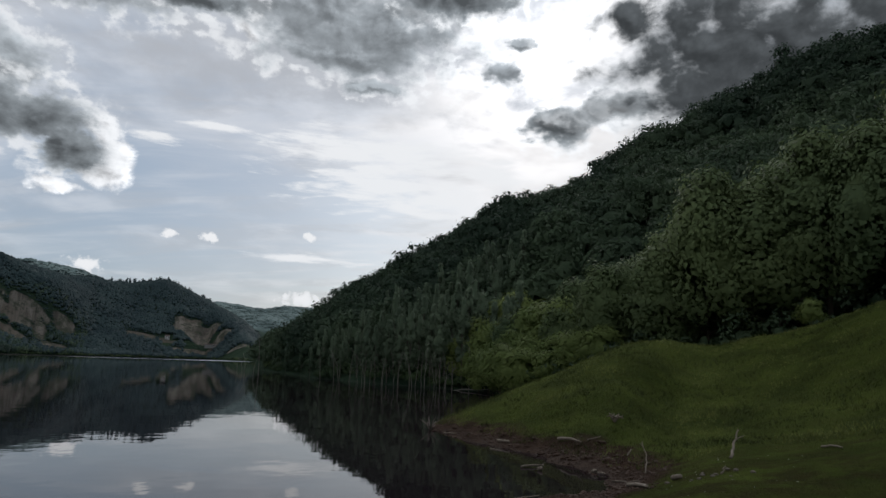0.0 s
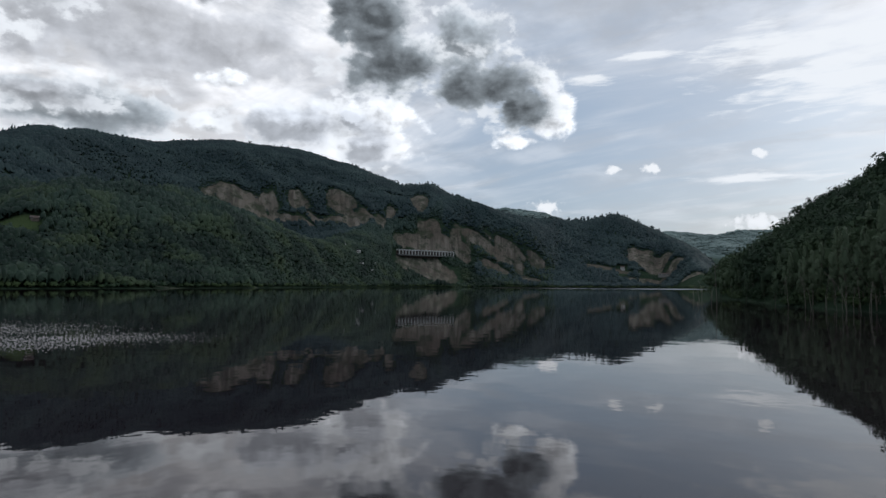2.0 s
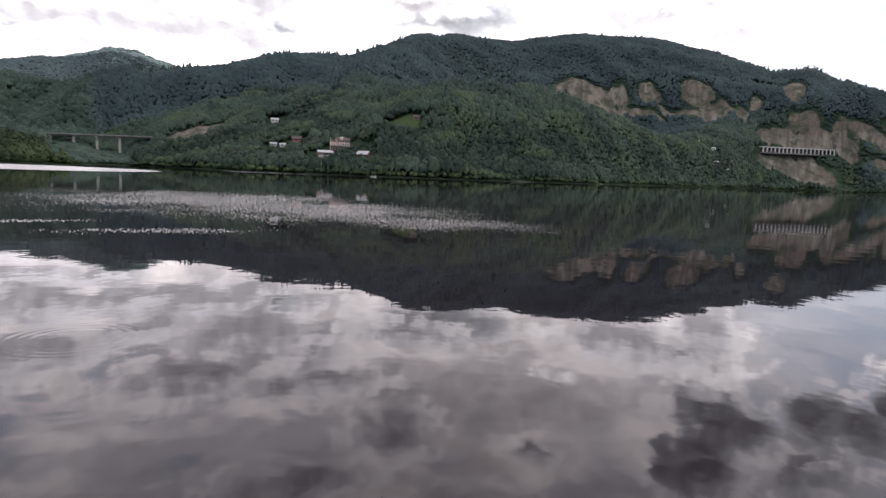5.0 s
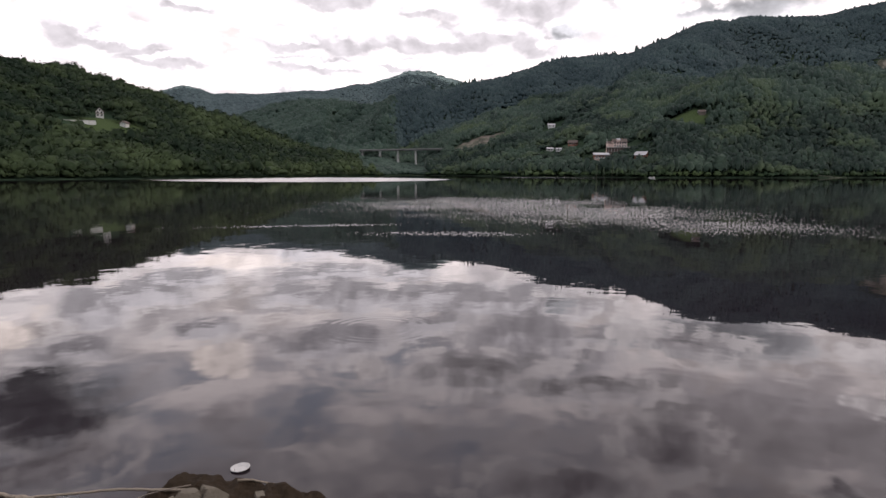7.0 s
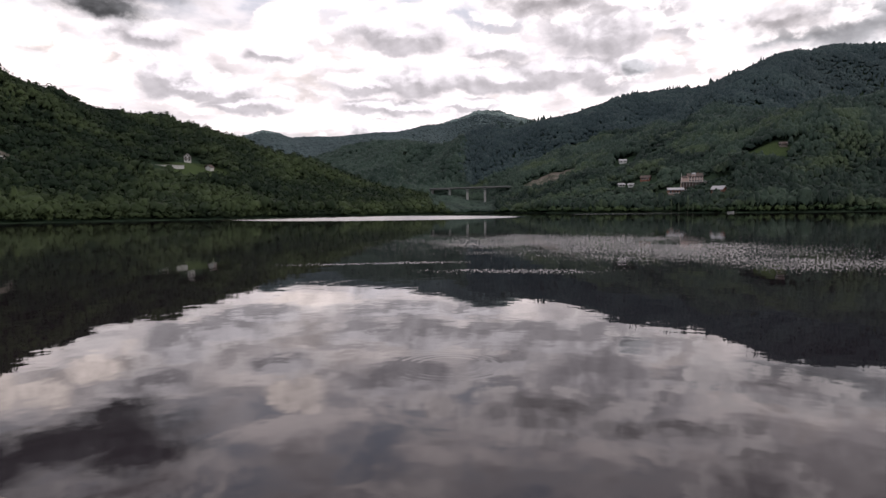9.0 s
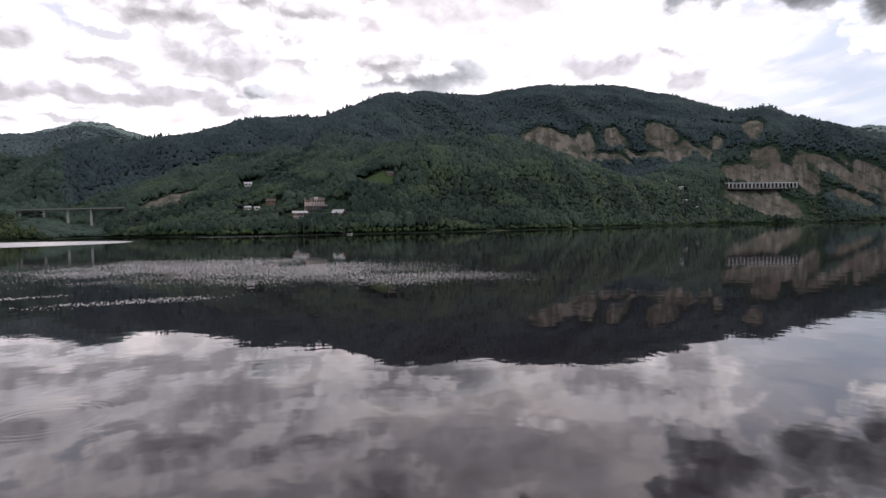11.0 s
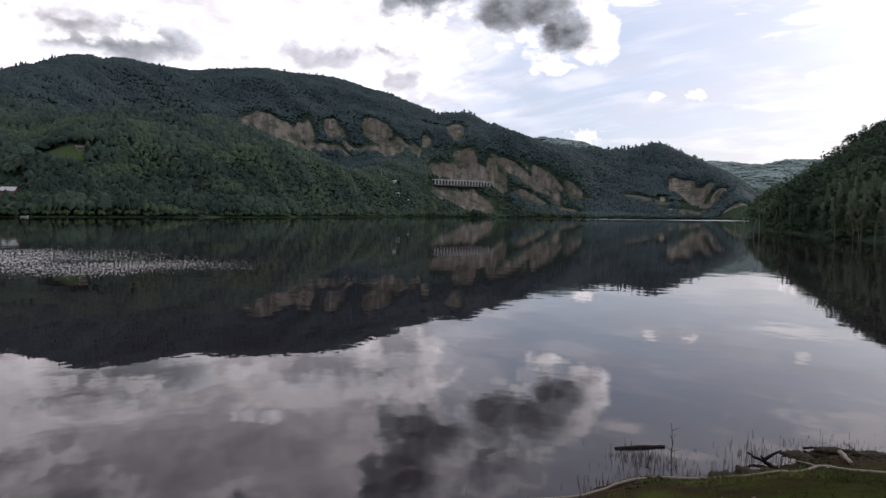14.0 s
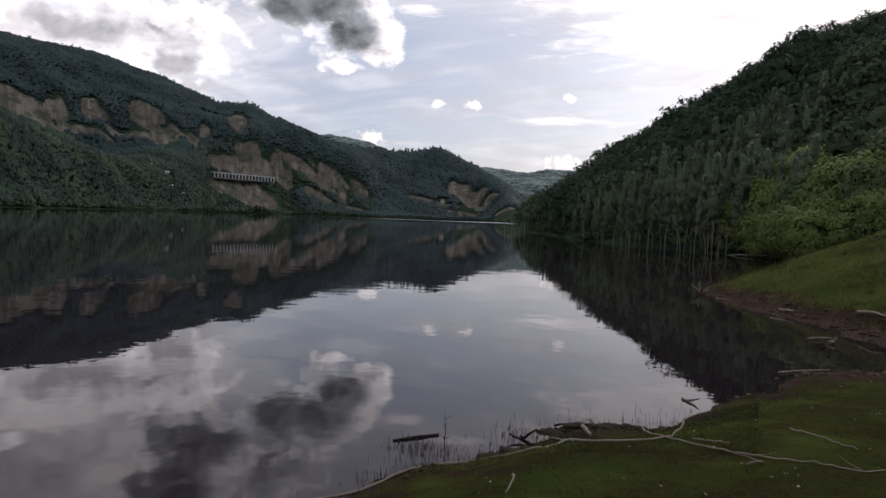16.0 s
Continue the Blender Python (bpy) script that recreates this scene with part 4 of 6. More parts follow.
def make_wood(name, label, mat, seed, az, r, spacing, height, width, clumps, leaves, leaf_size, keep=None, floor=0.3, lobes=2, core=1.0, swell=0.0, open_too=False, vary=0.16, calm=0.9):
    rng = np.random.default_rng(seed)
    x, y, a, q = scatter(rng, az, r, spacing)
    z = ground_at(x, y)
    ok = (z > floor) & (open_too | ~in_scar(a, q))
    if keep is not None:
        ok &= keep(a, q)
    x, y, z = x[ok], y[ok], z[ok]
    n = len(x)
    h = height * np.clip(rng.normal(0.92, vary, n), 0.4, 1.35)
    w = width * np.clip(rng.normal(0.95, 0.25, n), 0.45, 1.6)
    if swell:
        h = h + swell * (rough_noise(x, y, 46, 71, 3) + 0.5 * rough_noise(x, y, 17, 77, 2))
        w = w * (1 + 0.35 * rough_noise(x, y, 30, 75, 2))
    # low young growth round the bare slopes
    young = np.clip((bareness(np.degrees(np.arctan2(x, y)), np.hypot(x, y)) - 0.9) / 0.9, 0.3, 1)
    h, w = np.maximum(h, 2.0) * young, w * (0.4 + 0.6 * young)
    spots = np.stack([x, y, z - 0.5], -1)
    verts, faces, soft = lumpy_crowns(rng, spots + np.array([0, 0, 1.0]) * (h * 0.5 * (1 - core))[:, None], h * core, w * core, lobes)
    if clumps:
        more, tris, shade = leafy_cloud(rng, spots, h * 1.04, w * 1.04, clumps, leaves, leaf_size)
        verts, faces = np.concatenate([verts, more]), np.concatenate([faces, tris + len(verts)])
        soft = np.concatenate([soft, shade])
    if calm:
        # crown normals are bent towards the slope's, so the shading follows its folds
        soft = unit(0.8 * soft + calm * slope_normal(verts[:, 0], verts[:, 1]))
    ob = new(name, mesh_from(name, verts, faces, mat, True, soft))
    tagged(ob, label, "forest", kind="stuff")


def slope_normal(x, y, step=9.0, fold=1.7):
    """Upward direction of the ground, its folds deepened so that the canopy shades more strongly."""
    dx = (ground_at(x + step, y) - ground_at(x - step, y)) / (2 * step)
    dy = (ground_at(x, y + step) - ground_at(x, y - step)) / (2 * step)
    return unit(np.stack([-dx * fold, -dy * fold, np.ones_like(dx)], -1))


def crest_of(a):
    b = np.array(BANDS[9], float)
    return np.interp(a, b[:, 0], b[:, 1])


def valley_of(a):
    """Behind the foothills, where the mountain itself begins."""
    b = np.array(BANDS[8], float)
    return np.where(a < -39, np.interp(a, b[:, 0], b[:, 1]) + 20, 0)


def shore_line(a):
    b = np.array(BANDS[6], float)
    return np.interp(a, b[:, 0], b[:, 1])


# slopes behind the foothills take the bluer leaf colour that paints in haze
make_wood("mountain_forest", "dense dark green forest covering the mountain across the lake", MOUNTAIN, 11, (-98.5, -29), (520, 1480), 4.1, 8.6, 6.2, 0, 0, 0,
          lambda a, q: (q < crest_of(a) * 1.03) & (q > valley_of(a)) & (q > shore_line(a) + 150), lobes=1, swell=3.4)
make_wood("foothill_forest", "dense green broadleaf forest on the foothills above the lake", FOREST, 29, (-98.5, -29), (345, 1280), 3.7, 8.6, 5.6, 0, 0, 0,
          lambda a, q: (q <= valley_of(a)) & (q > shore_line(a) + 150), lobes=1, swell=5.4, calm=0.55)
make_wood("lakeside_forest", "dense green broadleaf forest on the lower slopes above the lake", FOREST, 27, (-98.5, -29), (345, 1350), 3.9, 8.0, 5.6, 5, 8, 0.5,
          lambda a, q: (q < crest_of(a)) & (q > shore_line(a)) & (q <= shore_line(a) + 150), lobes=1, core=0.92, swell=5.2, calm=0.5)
make_wood("shore_hill_forest", "dense green broadleaf forest on the low hill beside the inlet", ALDER, 12, (-142, -98.5), (220, 680), 4.3, 8.0, 5.8, 6, 9, 0.5,
          lambda a, q: q < crest_of(a) * 1.05, core=0.9, lobes=2, swell=2.5, calm=0.45)
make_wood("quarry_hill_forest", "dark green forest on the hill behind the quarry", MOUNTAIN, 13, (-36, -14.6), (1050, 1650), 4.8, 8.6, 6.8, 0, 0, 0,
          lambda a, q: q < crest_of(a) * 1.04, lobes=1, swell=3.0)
make_wood("inlet_forest", "green forest on the hill beyond the bridge", HILL_MIX, 17, (-118, -98), (640, 1300), 6.0, 11, 9, 0, 0, 0, lobes=1, swell=3.0)
make_wood("valley_scrub", "low green thicket below the viaduct", HILL_MIX, 23, (-102.5, -93.5), (400, 690), 4.0, 3.6, 7.0, 0, 0, 0, lobes=1, open_too=True)
make_wood("garden_scrub", "low bushes on the slope below the guest house", FOREST, 26, (-83, -75), (395, 445), 3.2, 2.2, 3.0, 0, 0, 0, lobes=1, open_too=True)
make_wood("slope_scrub", "low scrub growing over the bare slopes", FOREST, 28, (-59, -15.8), (930, 1360), 4.0, 2.4, 3.8, 0, 0, 0,
          lambda a, q: in_scar(a, q) & (rough_noise(q * np.sin(np.radians(a)), q * np.cos(np.radians(a)), 20, 91, 3) > 0.12), lobes=1, open_too=True)
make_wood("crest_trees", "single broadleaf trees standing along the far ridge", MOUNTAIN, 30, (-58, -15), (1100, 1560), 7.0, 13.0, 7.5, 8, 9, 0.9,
          lambda a, q: (np.abs(q - crest_of(a)) < 11) & (rough_noise(a * 40, a * 0, 30, 93, 3) > -0.1), core=0.7, lobes=1, vary=0.38, calm=0.3)
make_wood("far_forest", "distant forest paled by painted haze on the high ridges beyond the inlet", HAZED_FOREST, 14, (-120, -88), (3250, 4050), 17, 9, 20, 0, 0, 0, lobes=1)
make_wood("ridge_forest", "distant forest blued by painted haze on the long ridge beyond the inlet", FAR_FOREST, 24, (-120, -88), (1900, 3250), 15.5, 13, 18, 0, 0, 0, lobes=1)
make_wood("back_forest", "green forest on the slopes behind the inlet hill", HILL_MIX, 25, (-120, -95), (1300, 1900), 10, 12, 13, 0, 0, 0, lobes=1)
make_wood("far_valley_forest", "distant forest paled by painted haze on the ridges down the valley", HAZED_FOREST, 15, (-38, -9), (2300, 4200), 19, 9, 21, 0, 0, 0, lobes=1)
make_wood("steep_forest", "dark backlit beech forest on the steep hillside", BEECH, 16, (-15.5, 48), (84, 340), 4.8, 8.6, 7.6, 18, 22, 0.36,
          lambda a, q: (q < crest_of(a) * 1.1) & (q > np.interp(a, [-16, -11, 0, 6, 20, 48], [205, 130, 104, 100, 84, 84])), core=0.72)
make_wood("lakeside_scrub", "green willow scrub along the foot of the mountain", WILLOW, 18, (-98, -15.7), (335, 1260), 4.4, 4.6, 5.0, 4, 8, 0.45,
          lambda a, q: (q > shore_line(a)) & (q < shore_line(a) + 20), 0.05, 1, 0.7)
make_wood("inlet_scrub", "green willow scrub along the foot of the low hill", ALDER, 19, (-142, -97.7), (215, 560), 3.6, 4.2, 4.6, 8, 12, 0.34,
          lambda a, q: (q > shore_line(a)) & (q < shore_line(a) + 14), 0.05, 1, 0.55)
make_wood("flooded_scrub", "low green bushes at the foot of the steep hill", WILLOW, 20, (-15.4, 9), (74, 215), 2.6, 2.6, 2.8, 9, 30, 0.13,
          lambda a, q: (q > shore_line(a) + 0.5) & (q < shore_line(a) + 14), 0.03, 1, 0.4)
make_wood("bank_scrub", "dark bushes below the broadleaf trees behind the bank", BEECH, 22, (9, 48), (49, 72), 2.4, 3.6, 3.4, 6, 40, 0.13,
          lambda a, q: q > np.interp(a, [9, 14, 22, 34, 48], [60, 54, 51, 50, 50]), 0.05, 1, 0.3)


def make_crest_spruces():
    """Pointed spruces standing out along the skyline."""
    rng = np.random.default_rng(81)
    n = 330
    a = rng.uniform(-95, -70, n)
    ok = rough_noise(a * 10, a * 0, 16, 83, 3) > -0.05
    a = a[ok]
    q = crest_of(a) * rng.uniform(0.95, 1.01, len(a))
    x, y = np.sin(np.radians(a)) * q, np.cos(np.radians(a)) * q
    z = ground_at(x, y)
    tall = rng.uniform(9, 17, len(a))
    verts, faces = [], []
    ring = np.arange(7) * 2 * math.pi / 7
    for i in range(len(a)):
        for lo, hi, wide in ((0.12, 0.6, 0.15), (0.38, 0.85, 0.17), (0.62, 1.0, 0.12)):
            b = len(verts)
            rad = tall[i] * wide * rng.uniform(0.6, 1.2, 7)
            verts += [(x[i] + r * math.cos(t), y[i] + r * math.sin(t), z[i] + tall[i] * (lo + 0.04 * math.sin(5 * t + i))) for r, t in zip(rad, ring)]
            verts.append((x[i], y[i], z[i] + tall[i] * hi))
            faces += [(b + k, b + (k + 1) % 7, b + 7) for k in range(7)]
    ob = new("skyline_spruces", mesh_from("skyline_spruces", verts, faces, FOREST))
    tagged(ob, "pointed dark spruces along the mountain skyline", "spruce", kind="stuff")


make_crest_spruces()


# ---- building blocks for things ----
def part(name, me, parent, label="", m=None):
    ob = new(name, me)
    ob.parent = parent
    if m is not None:
        ob.matrix_local = m
    if label:
        ob["label"] = label
    return ob


def thing(name, label, category, m, group=""):
    ob = new(name)
    ob.empty_display_size = 0.1
    ob.matrix_world = m
    return tagged(ob, label, category, group)


def boxes(name, mat, items, bevel=0.0):
    """One mesh of boxes: (width, depth, height, x, y, z of the base)."""
    bm = bmesh.new()
    for w, d, h, x, y, z in items:
        bmesh.ops.create_cube(bm, size=1.0, matrix=Matrix.Translation((x, y, z + h / 2)) @ Matrix.Diagonal((w, d, h, 1)))
    if bevel:
        bmesh.ops.bevel(bm, geom=bm.edges[:], offset=bevel, segments=2, affect="EDGES")
    me = bpy.data.meshes.new(name)
    bm.to_mesh(me)
    bm.free()
    me.materials.append(mat)
    return me


def tube_arrays(points, radii, sides=8, rough=0.0, rng=None):
    """Rounded, slightly uneven pole through the points."""
    p, r = np.array(points, float), np.array(radii, float)
    t = np.gradient(p, axis=0)
    t /= np.linalg.norm(t, axis=1, keepdims=True)
    u = np.cross(t, (0.13, 0.31, 0.94))
    u /= np.linalg.norm(u, axis=1, keepdims=True)
    w = np.cross(t, u)
    a = np.arange(sides) * 2 * math.pi / sides
    k = np.ones((len(p), sides)) if rng is None else 1 + rng.uniform(-rough, rough, (len(p), sides))
    v = p[:, None] + (np.cos(a)[None, :, None] * u[:, None] + np.sin(a)[None, :, None] * w[:, None]) * (r[:, None] * k)[..., None]
    v = np.concatenate([v.reshape(-1, 3), p[:1], p[-1:]])
    i, j = np.meshgrid(np.arange(len(p) - 1), np.arange(sides), indexing="ij")
    n = (j + 1) % sides
    quads = np.stack([i * sides + j, i * sides + n, (i + 1) * sides + n, (i + 1) * sides + j], -1).reshape(-1, 4)
    b, e, last = len(p) * sides, len(p) * sides + 1, (len(p) - 1) * sides
    j = np.arange(sides)
    n = (j + 1) % sides
    tris = np.concatenate([np.stack([np.full(sides, b), n, j], -1), np.stack([np.full(sides, e), last + j, last + n], -1)])
    return v, np.concatenate([quads[:, [0, 1, 2]], quads[:, [0, 2, 3]], tris])


def bent(points, steps, rng, wobble):
    """A smooth bent line through a few points, with small kinks."""
    p = np.array(points, float)
    at = np.linspace(0, len(p) - 1, steps)
    out = np.stack([slope_curve(np.arange(len(p)) * 1.0, p[:, k], at) for k in range(3)], -1)
    return out + rng.normal(0, wobble, out.shape) * np.array([1, 1, 0.4])


def joined(name, chunks, mat, smooth=True):
    verts, faces, n = [], [], 0
    for v, f in chunks:
        verts.append(v)
        faces.append(f + n)
        n += len(v)
    return mesh_from(name, np.concatenate(verts), np.concatenate(faces), mat, smooth)


BARK = plain("bark", (0.030, 0.024, 0.018), (0.085, 0.070, 0.055), 0.9, 3.0)
PALE_BARK = plain("pale_bark", (0.075, 0.07, 0.06), (0.20, 0.19, 0.165), 0.85, 2.0)
GREY_BARK = plain("grey_bark", (0.05, 0.046, 0.038), (0.13, 0.12, 0.10), 0.85, 2.0)
DRIFTWOOD = plain("bleached_driftwood", (0.085, 0.070, 0.055), (0.21, 0.18, 0.145), 0.8, 6.0)
PEELED = plain("peeled_pale_wood", (0.10, 0.082, 0.062), (0.25, 0.215, 0.17), 0.75, 9.0)
GREY_WOOD = plain("weathered_wood", (0.10, 0.085, 0.07), (0.22, 0.19, 0.16), 0.85, 6.0)
WET_WOOD = plain("wet_black_wood", (0.004, 0.004, 0.004), (0.014, 0.011, 0.009), 0.62, 8.0)
STONE = plain("grey_stone", (0.045, 0.039, 0.030), (0.150, 0.132, 0.104), 0.85, 5.0, 0.02)
MUD = plain("dark_mud", (0.007, 0.006, 0.003), (0.026, 0.020, 0.010), 0.95, 9.0, 0.03)
REED = plain("dead_reed", (0.018, 0.015, 0.010), (0.045, 0.038, 0.024), 0.85, 3.0)
OLD_CONCRETE = plain("weathered_concrete", (0.12, 0.125, 0.12), (0.22, 0.22, 0.21), 0.9, 0.3, 0.01)
CONCRETE = plain("concrete", (0.26, 0.26, 0.25), (0.42, 0.41, 0.39), 0.85, 0.6, 0.01)
PINK_WALL = plain("pink_render", (0.46, 0.34, 0.29), (0.64, 0.49, 0.43), 0.9, 0.5)
WHITE_WALL = plain("white_render", (0.36, 0.36, 0.35), (0.52, 0.52, 0.50), 0.85, 0.5)
BRICK_RED = plain("red_boards", (0.17, 0.075, 0.055), (0.30, 0.14, 0.10), 0.85, 1.0)
METAL_ROOF = plain("pale_metal_roof", (0.19, 0.19, 0.195), (0.31, 0.31, 0.32), 0.45, 0.8, 0.005, 0.3)
DARK_ROOF = plain("dark_tile_roof", (0.045, 0.035, 0.032), (0.11, 0.085, 0.075), 0.8, 1.5)
FOAM = plain("white_foam", (0.20, 0.195, 0.19), (0.46, 0.455, 0.44), 0.6, 12.0, 0.002)
PLASTIC = plain("crumpled_clear_plastic", (0.06, 0.065, 0.07), (0.20, 0.21, 0.215), 0.25, 9.0, 0.01)


def make_glass():
    mat, g, s = material("window_glass")
    g.put(s.inputs["Base Color"], g.mix(g.noise(place(g), 0.8, 2), (0.012, 0.014, 0.017), (0.035, 0.038, 0.042)))
    s.inputs["Roughness"].default_value = 0.08
    return mat


GLASS = make_glass()


# ---- trees ----
def make_tree(name, label, category, group, seed, height, width, low, clumps, leaves, leaf_size, leaf_mat, bark, stem=0.12, spire=0.0, blobs=(0.28, 0.52), fill=0.0):
    """A tree at the origin: tapered trunk, rising limbs, and a crown of small leaves in clumps."""
    rng = np.random.default_rng(seed)
    ob = thing(name, label, category, Matrix(), group)
    top = np.array([rng.normal(0, width * 0.06), rng.normal(0, width * 0.06), height * 0.93])
    mid = np.array([rng.normal(0, width * 0.05), rng.normal(0, width * 0.05), height * 0.45])
    line = bent([(0, 0, -0.6), mid * (1, 1, 0.4), mid, top], 12, rng, 0.03)
    part("trunk", joined("trunk", [tube_arrays(line, np.linspace(stem, 0.02, 12), 8, 0.12, rng)], bark), ob)
    for k in range(6):
        f = rng.uniform(low + 0.08, 0.75)
        base = line[int(f * 10) + 1]
        a = k * 2.4 + rng.uniform(0, 1)
        reach = width * 0.42 * (1.1 - 0.6 * f)
        tip = base + np.array([math.cos(a) * reach, math.sin(a) * reach, height * rng.uniform(0.08, 0.2)])
        bow = (base + tip) / 2 + np.array([0, 0, height * 0.02])
        part("limb", joined("limb", [tube_arrays(bent([base, bow, tip], 6, rng, 0.03), np.linspace(stem * 0.45, 0.012, 6), 5, 0.1, rng)], bark), ob)
    v, f, soft = leafy_cloud(rng, np.zeros((1, 3)), np.array([height]), np.array([width]), clumps, leaves, leaf_size, low, spire, blobs)
    if fill:
        # dense inner foliage far behind the outer leaves
        base = np.array([[0.0, 0.0, height * 0.24]])
        v2, f2, soft2 = lumpy_crowns(rng, base, np.array([height * 0.62]), np.array([width * fill]), 7)
        v, f, soft = np.concatenate([v, v2]), np.concatenate([f, f2 + len(v)]), np.concatenate([soft, soft2])
    part("crown", mesh_from("crown", v, f, leaf_mat, True, soft), ob)
    return ob


def stand(tree, az, r, rng, size=1.0, sink=0.0):
    """A copy of the tree on the ground at that place, turned at random."""
    p = bearing(az, r)
    z = float(ground_at(np.array([p.x]), np.array([p.y]))[0]) - sink
    m = Matrix.LocRotScale((p.x, p.y, z), Euler((0, 0, rng.uniform(0, 6.28))), Vector((size, size, size * rng.uniform(0.9, 1.1))))
    made = copy_thing(tree, m)
    made.matrix_world = m
    return made


def remove(ob):
    for o in [*ob.children_recursive, ob]:
        bpy.data.objects.remove(o)


def shore_of(az):
    b = np.array(BANDS[6], float)
    return float(np.interp(az, b[:, 0], b[:, 1]))


def make_trees():
    rng = np.random.default_rng(31)
    poplars = [make_tree("poplar", "slim green poplar on the flooded shore", "tree", "poplars along the flooded shore", 40 + k, 13.0, 3.0, 0.07, 66, 66, 0.15, POPLAR, GREY_BARK, 0.11, 0.75, (0.16, 0.30)) for k in range(4)]
    for k in range(120):
        az = -15.2 + k * 0.19 + rng.normal(0, 0.15)
        back = (0.5, 6, 13, 21, 29)[k % 5] + rng.uniform(0, 5)
        far_end = np.interp(az, [-15.5, -12, -8, -3], [0.45, 0.5, 0.62, 0.95])
        stand(poplars[k % 4], az, shore_of(az) + back, rng, rng.uniform(0.78, 1.12) * far_end)
    for az, r, size in ((-80.2, 358, 0.62), (-79.6, 352, 0.5), (-78.9, 356, 0.7), (-78.5, 354, 0.45), (-75.2, 353, 0.5)):
        stand(poplars[0], az, r, rng, size)
    maples = [make_tree("broadleaf_tree", "full dark green broadleaf tree behind the grassy bank", "tree", "broadleaf trees behind the bank", 50 + k, 14.5, 9.0, 0.03, 110, 130, 0.2, MAPLE, BARK, 0.22, 0.25, (0.22, 0.36), 0.6) for k in range(4)]
    for k in range(30):
        az = 6.5 + k * 1.38 + rng.normal(0, 0.4)
        r = float(np.interp(az, [6, 14, 22, 34, 48], [74, 62, 56, 53, 52])) + (0, 6, 13)[k % 3] + rng.uniform(-1, 2)
        size = float(np.interp(az, [6, 12, 18, 24, 30, 38], [0.62, 0.68, 0.9, 0.95, 1.1, 1.05])) * rng.uniform(0.88, 1.12)
        stand(maples[k % 4], az, r, rng, size)
    bushes = [make_tree("sapling", "bright yellow-green young tree beside the flooded shore", "tree", "young trees by the water", 60 + k, 5.6, 4.4, 0.02, 44, 120, 0.13, SAPLING, BARK, 0.07, 0.0, (0.28, 0.52), 0.5) for k in range(3)]
    for az, r, size in ((4.2, 70, 0.85), (5.6, 66, 1.05), (7.0, 62, 0.9), (8.2, 66, 1.15), (9.4, 61, 0.8), (10.6, 64, 1.1), (6.4, 72, 1.3), (3.4, 78, 1.0), (12.2, 60, 1.0), (14.0, 57, 0.9), (2.2, 86, 1.2), (4.0, 84, 1.5), (5.4, 80, 1.4), (7.2, 76, 1.6), (8.8, 74, 1.7), (6.2, 88, 1.9), (10.2, 70, 1.6), (30.2, 45, 0.35)):
        stand(bushes[int(az * 3) % 3], az, r, rng, size, 0.1)
    for ob in (*poplars, *maples, *bushes):
        remove(ob)


def make_dead_trunks():
    """Bare bleached stems standing in the flooded margin."""
    rng = np.random.default_rng(33)
    rows = [(-15.6, 125, 7.4, 0.09), (-16.1, 128, 3.6, 0.07), (-16.9, 150, 3.2, 0.06), (-17.4, 155, 2.6, 0.06), (-16.7, 140, 4.2, 0.06)]
    rows += [(-10.5 + k * 1.3 + rng.normal(0, 0.2), 0, rng.uniform(2.6, 6.0), rng.uniform(0.035, 0.06)) for k in range(11)]
    rows += [(rng.uniform(-9, 4.5), 0, rng.uniform(2.0, 5.0), rng.uniform(0.025, 0.045)) for k in range(22)]
    for az, r, tall, thick in rows:
        p = bearing(az, r if r else shore_of(az) - rng.uniform(1.0, 5.0))
        bed = float(ground_at(np.array([p.x]), np.array([p.y]))[0])
        ob = thing("dead_tree", "bare bleached tree trunk standing in the water", "dead tree", Matrix.Translation((p.x, p.y, bed)), "bare trunks in the water")
        lean = rng.normal(0, 0.16, 2) * tall
        line = bent([(0, 0, -0.2), (lean[0] * 0.3, lean[1] * 0.3, tall * 0.5 - bed), (*lean, tall - bed)], 8, rng, 0.04)
        part("trunk", joined("trunk", [tube_arrays(line, np.linspace(thick, 0.02, 8), 6, 0.15, rng)], PALE_BARK), ob)
        for k in range(int(rng.integers(1, 4))):
            i = int(rng.integers(3, 7))
            tip = line[i] + np.array([rng.normal(0, 0.5), rng.normal(0, 0.5), rng.uniform(0.1, 0.7)])
            part("stub", joined("stub", [tube_arrays([line[i], (line[i] + tip) / 2, tip], [thick * 0.4, thick * 0.3, 0.01], 5)], PALE_BARK), ob)
    # a felled trunk lying low over the water
    p, q = bearing(0.6, 80.5, 0.25), bearing(4.4, 76, 0.55)
    ob = thing("fallen_tree", "long bleached trunk lying along the flooded shore", "dead tree", Matrix.Translation((p.x, p.y, -0.6)))
    part("trunk", joined("trunk", [tube_arrays(bent([(0, 0, 0.5), tuple((q - p) * 0.5 + Vector((0, 0, 0.62))), tuple(q - p + Vector((0, 0, 0.66)))], 9, rng, 0.08), np.linspace(0.08, 0.03, 9), 7, 0.12, rng)], PALE_BARK), ob)


make_trees()
make_dead_trunks()


# ---- buildings across the lake ----
def site(az, r, turn=0.0, sink=0.0):
    """Pose on the ground, facing the standpoint."""
    p = bearing(az, r)
    z = float(ground_at(np.array([p.x]), np.array([p.y]))[0]) - sink
    return pose(p.x, p.y, z, 0, 0, -az + turn)


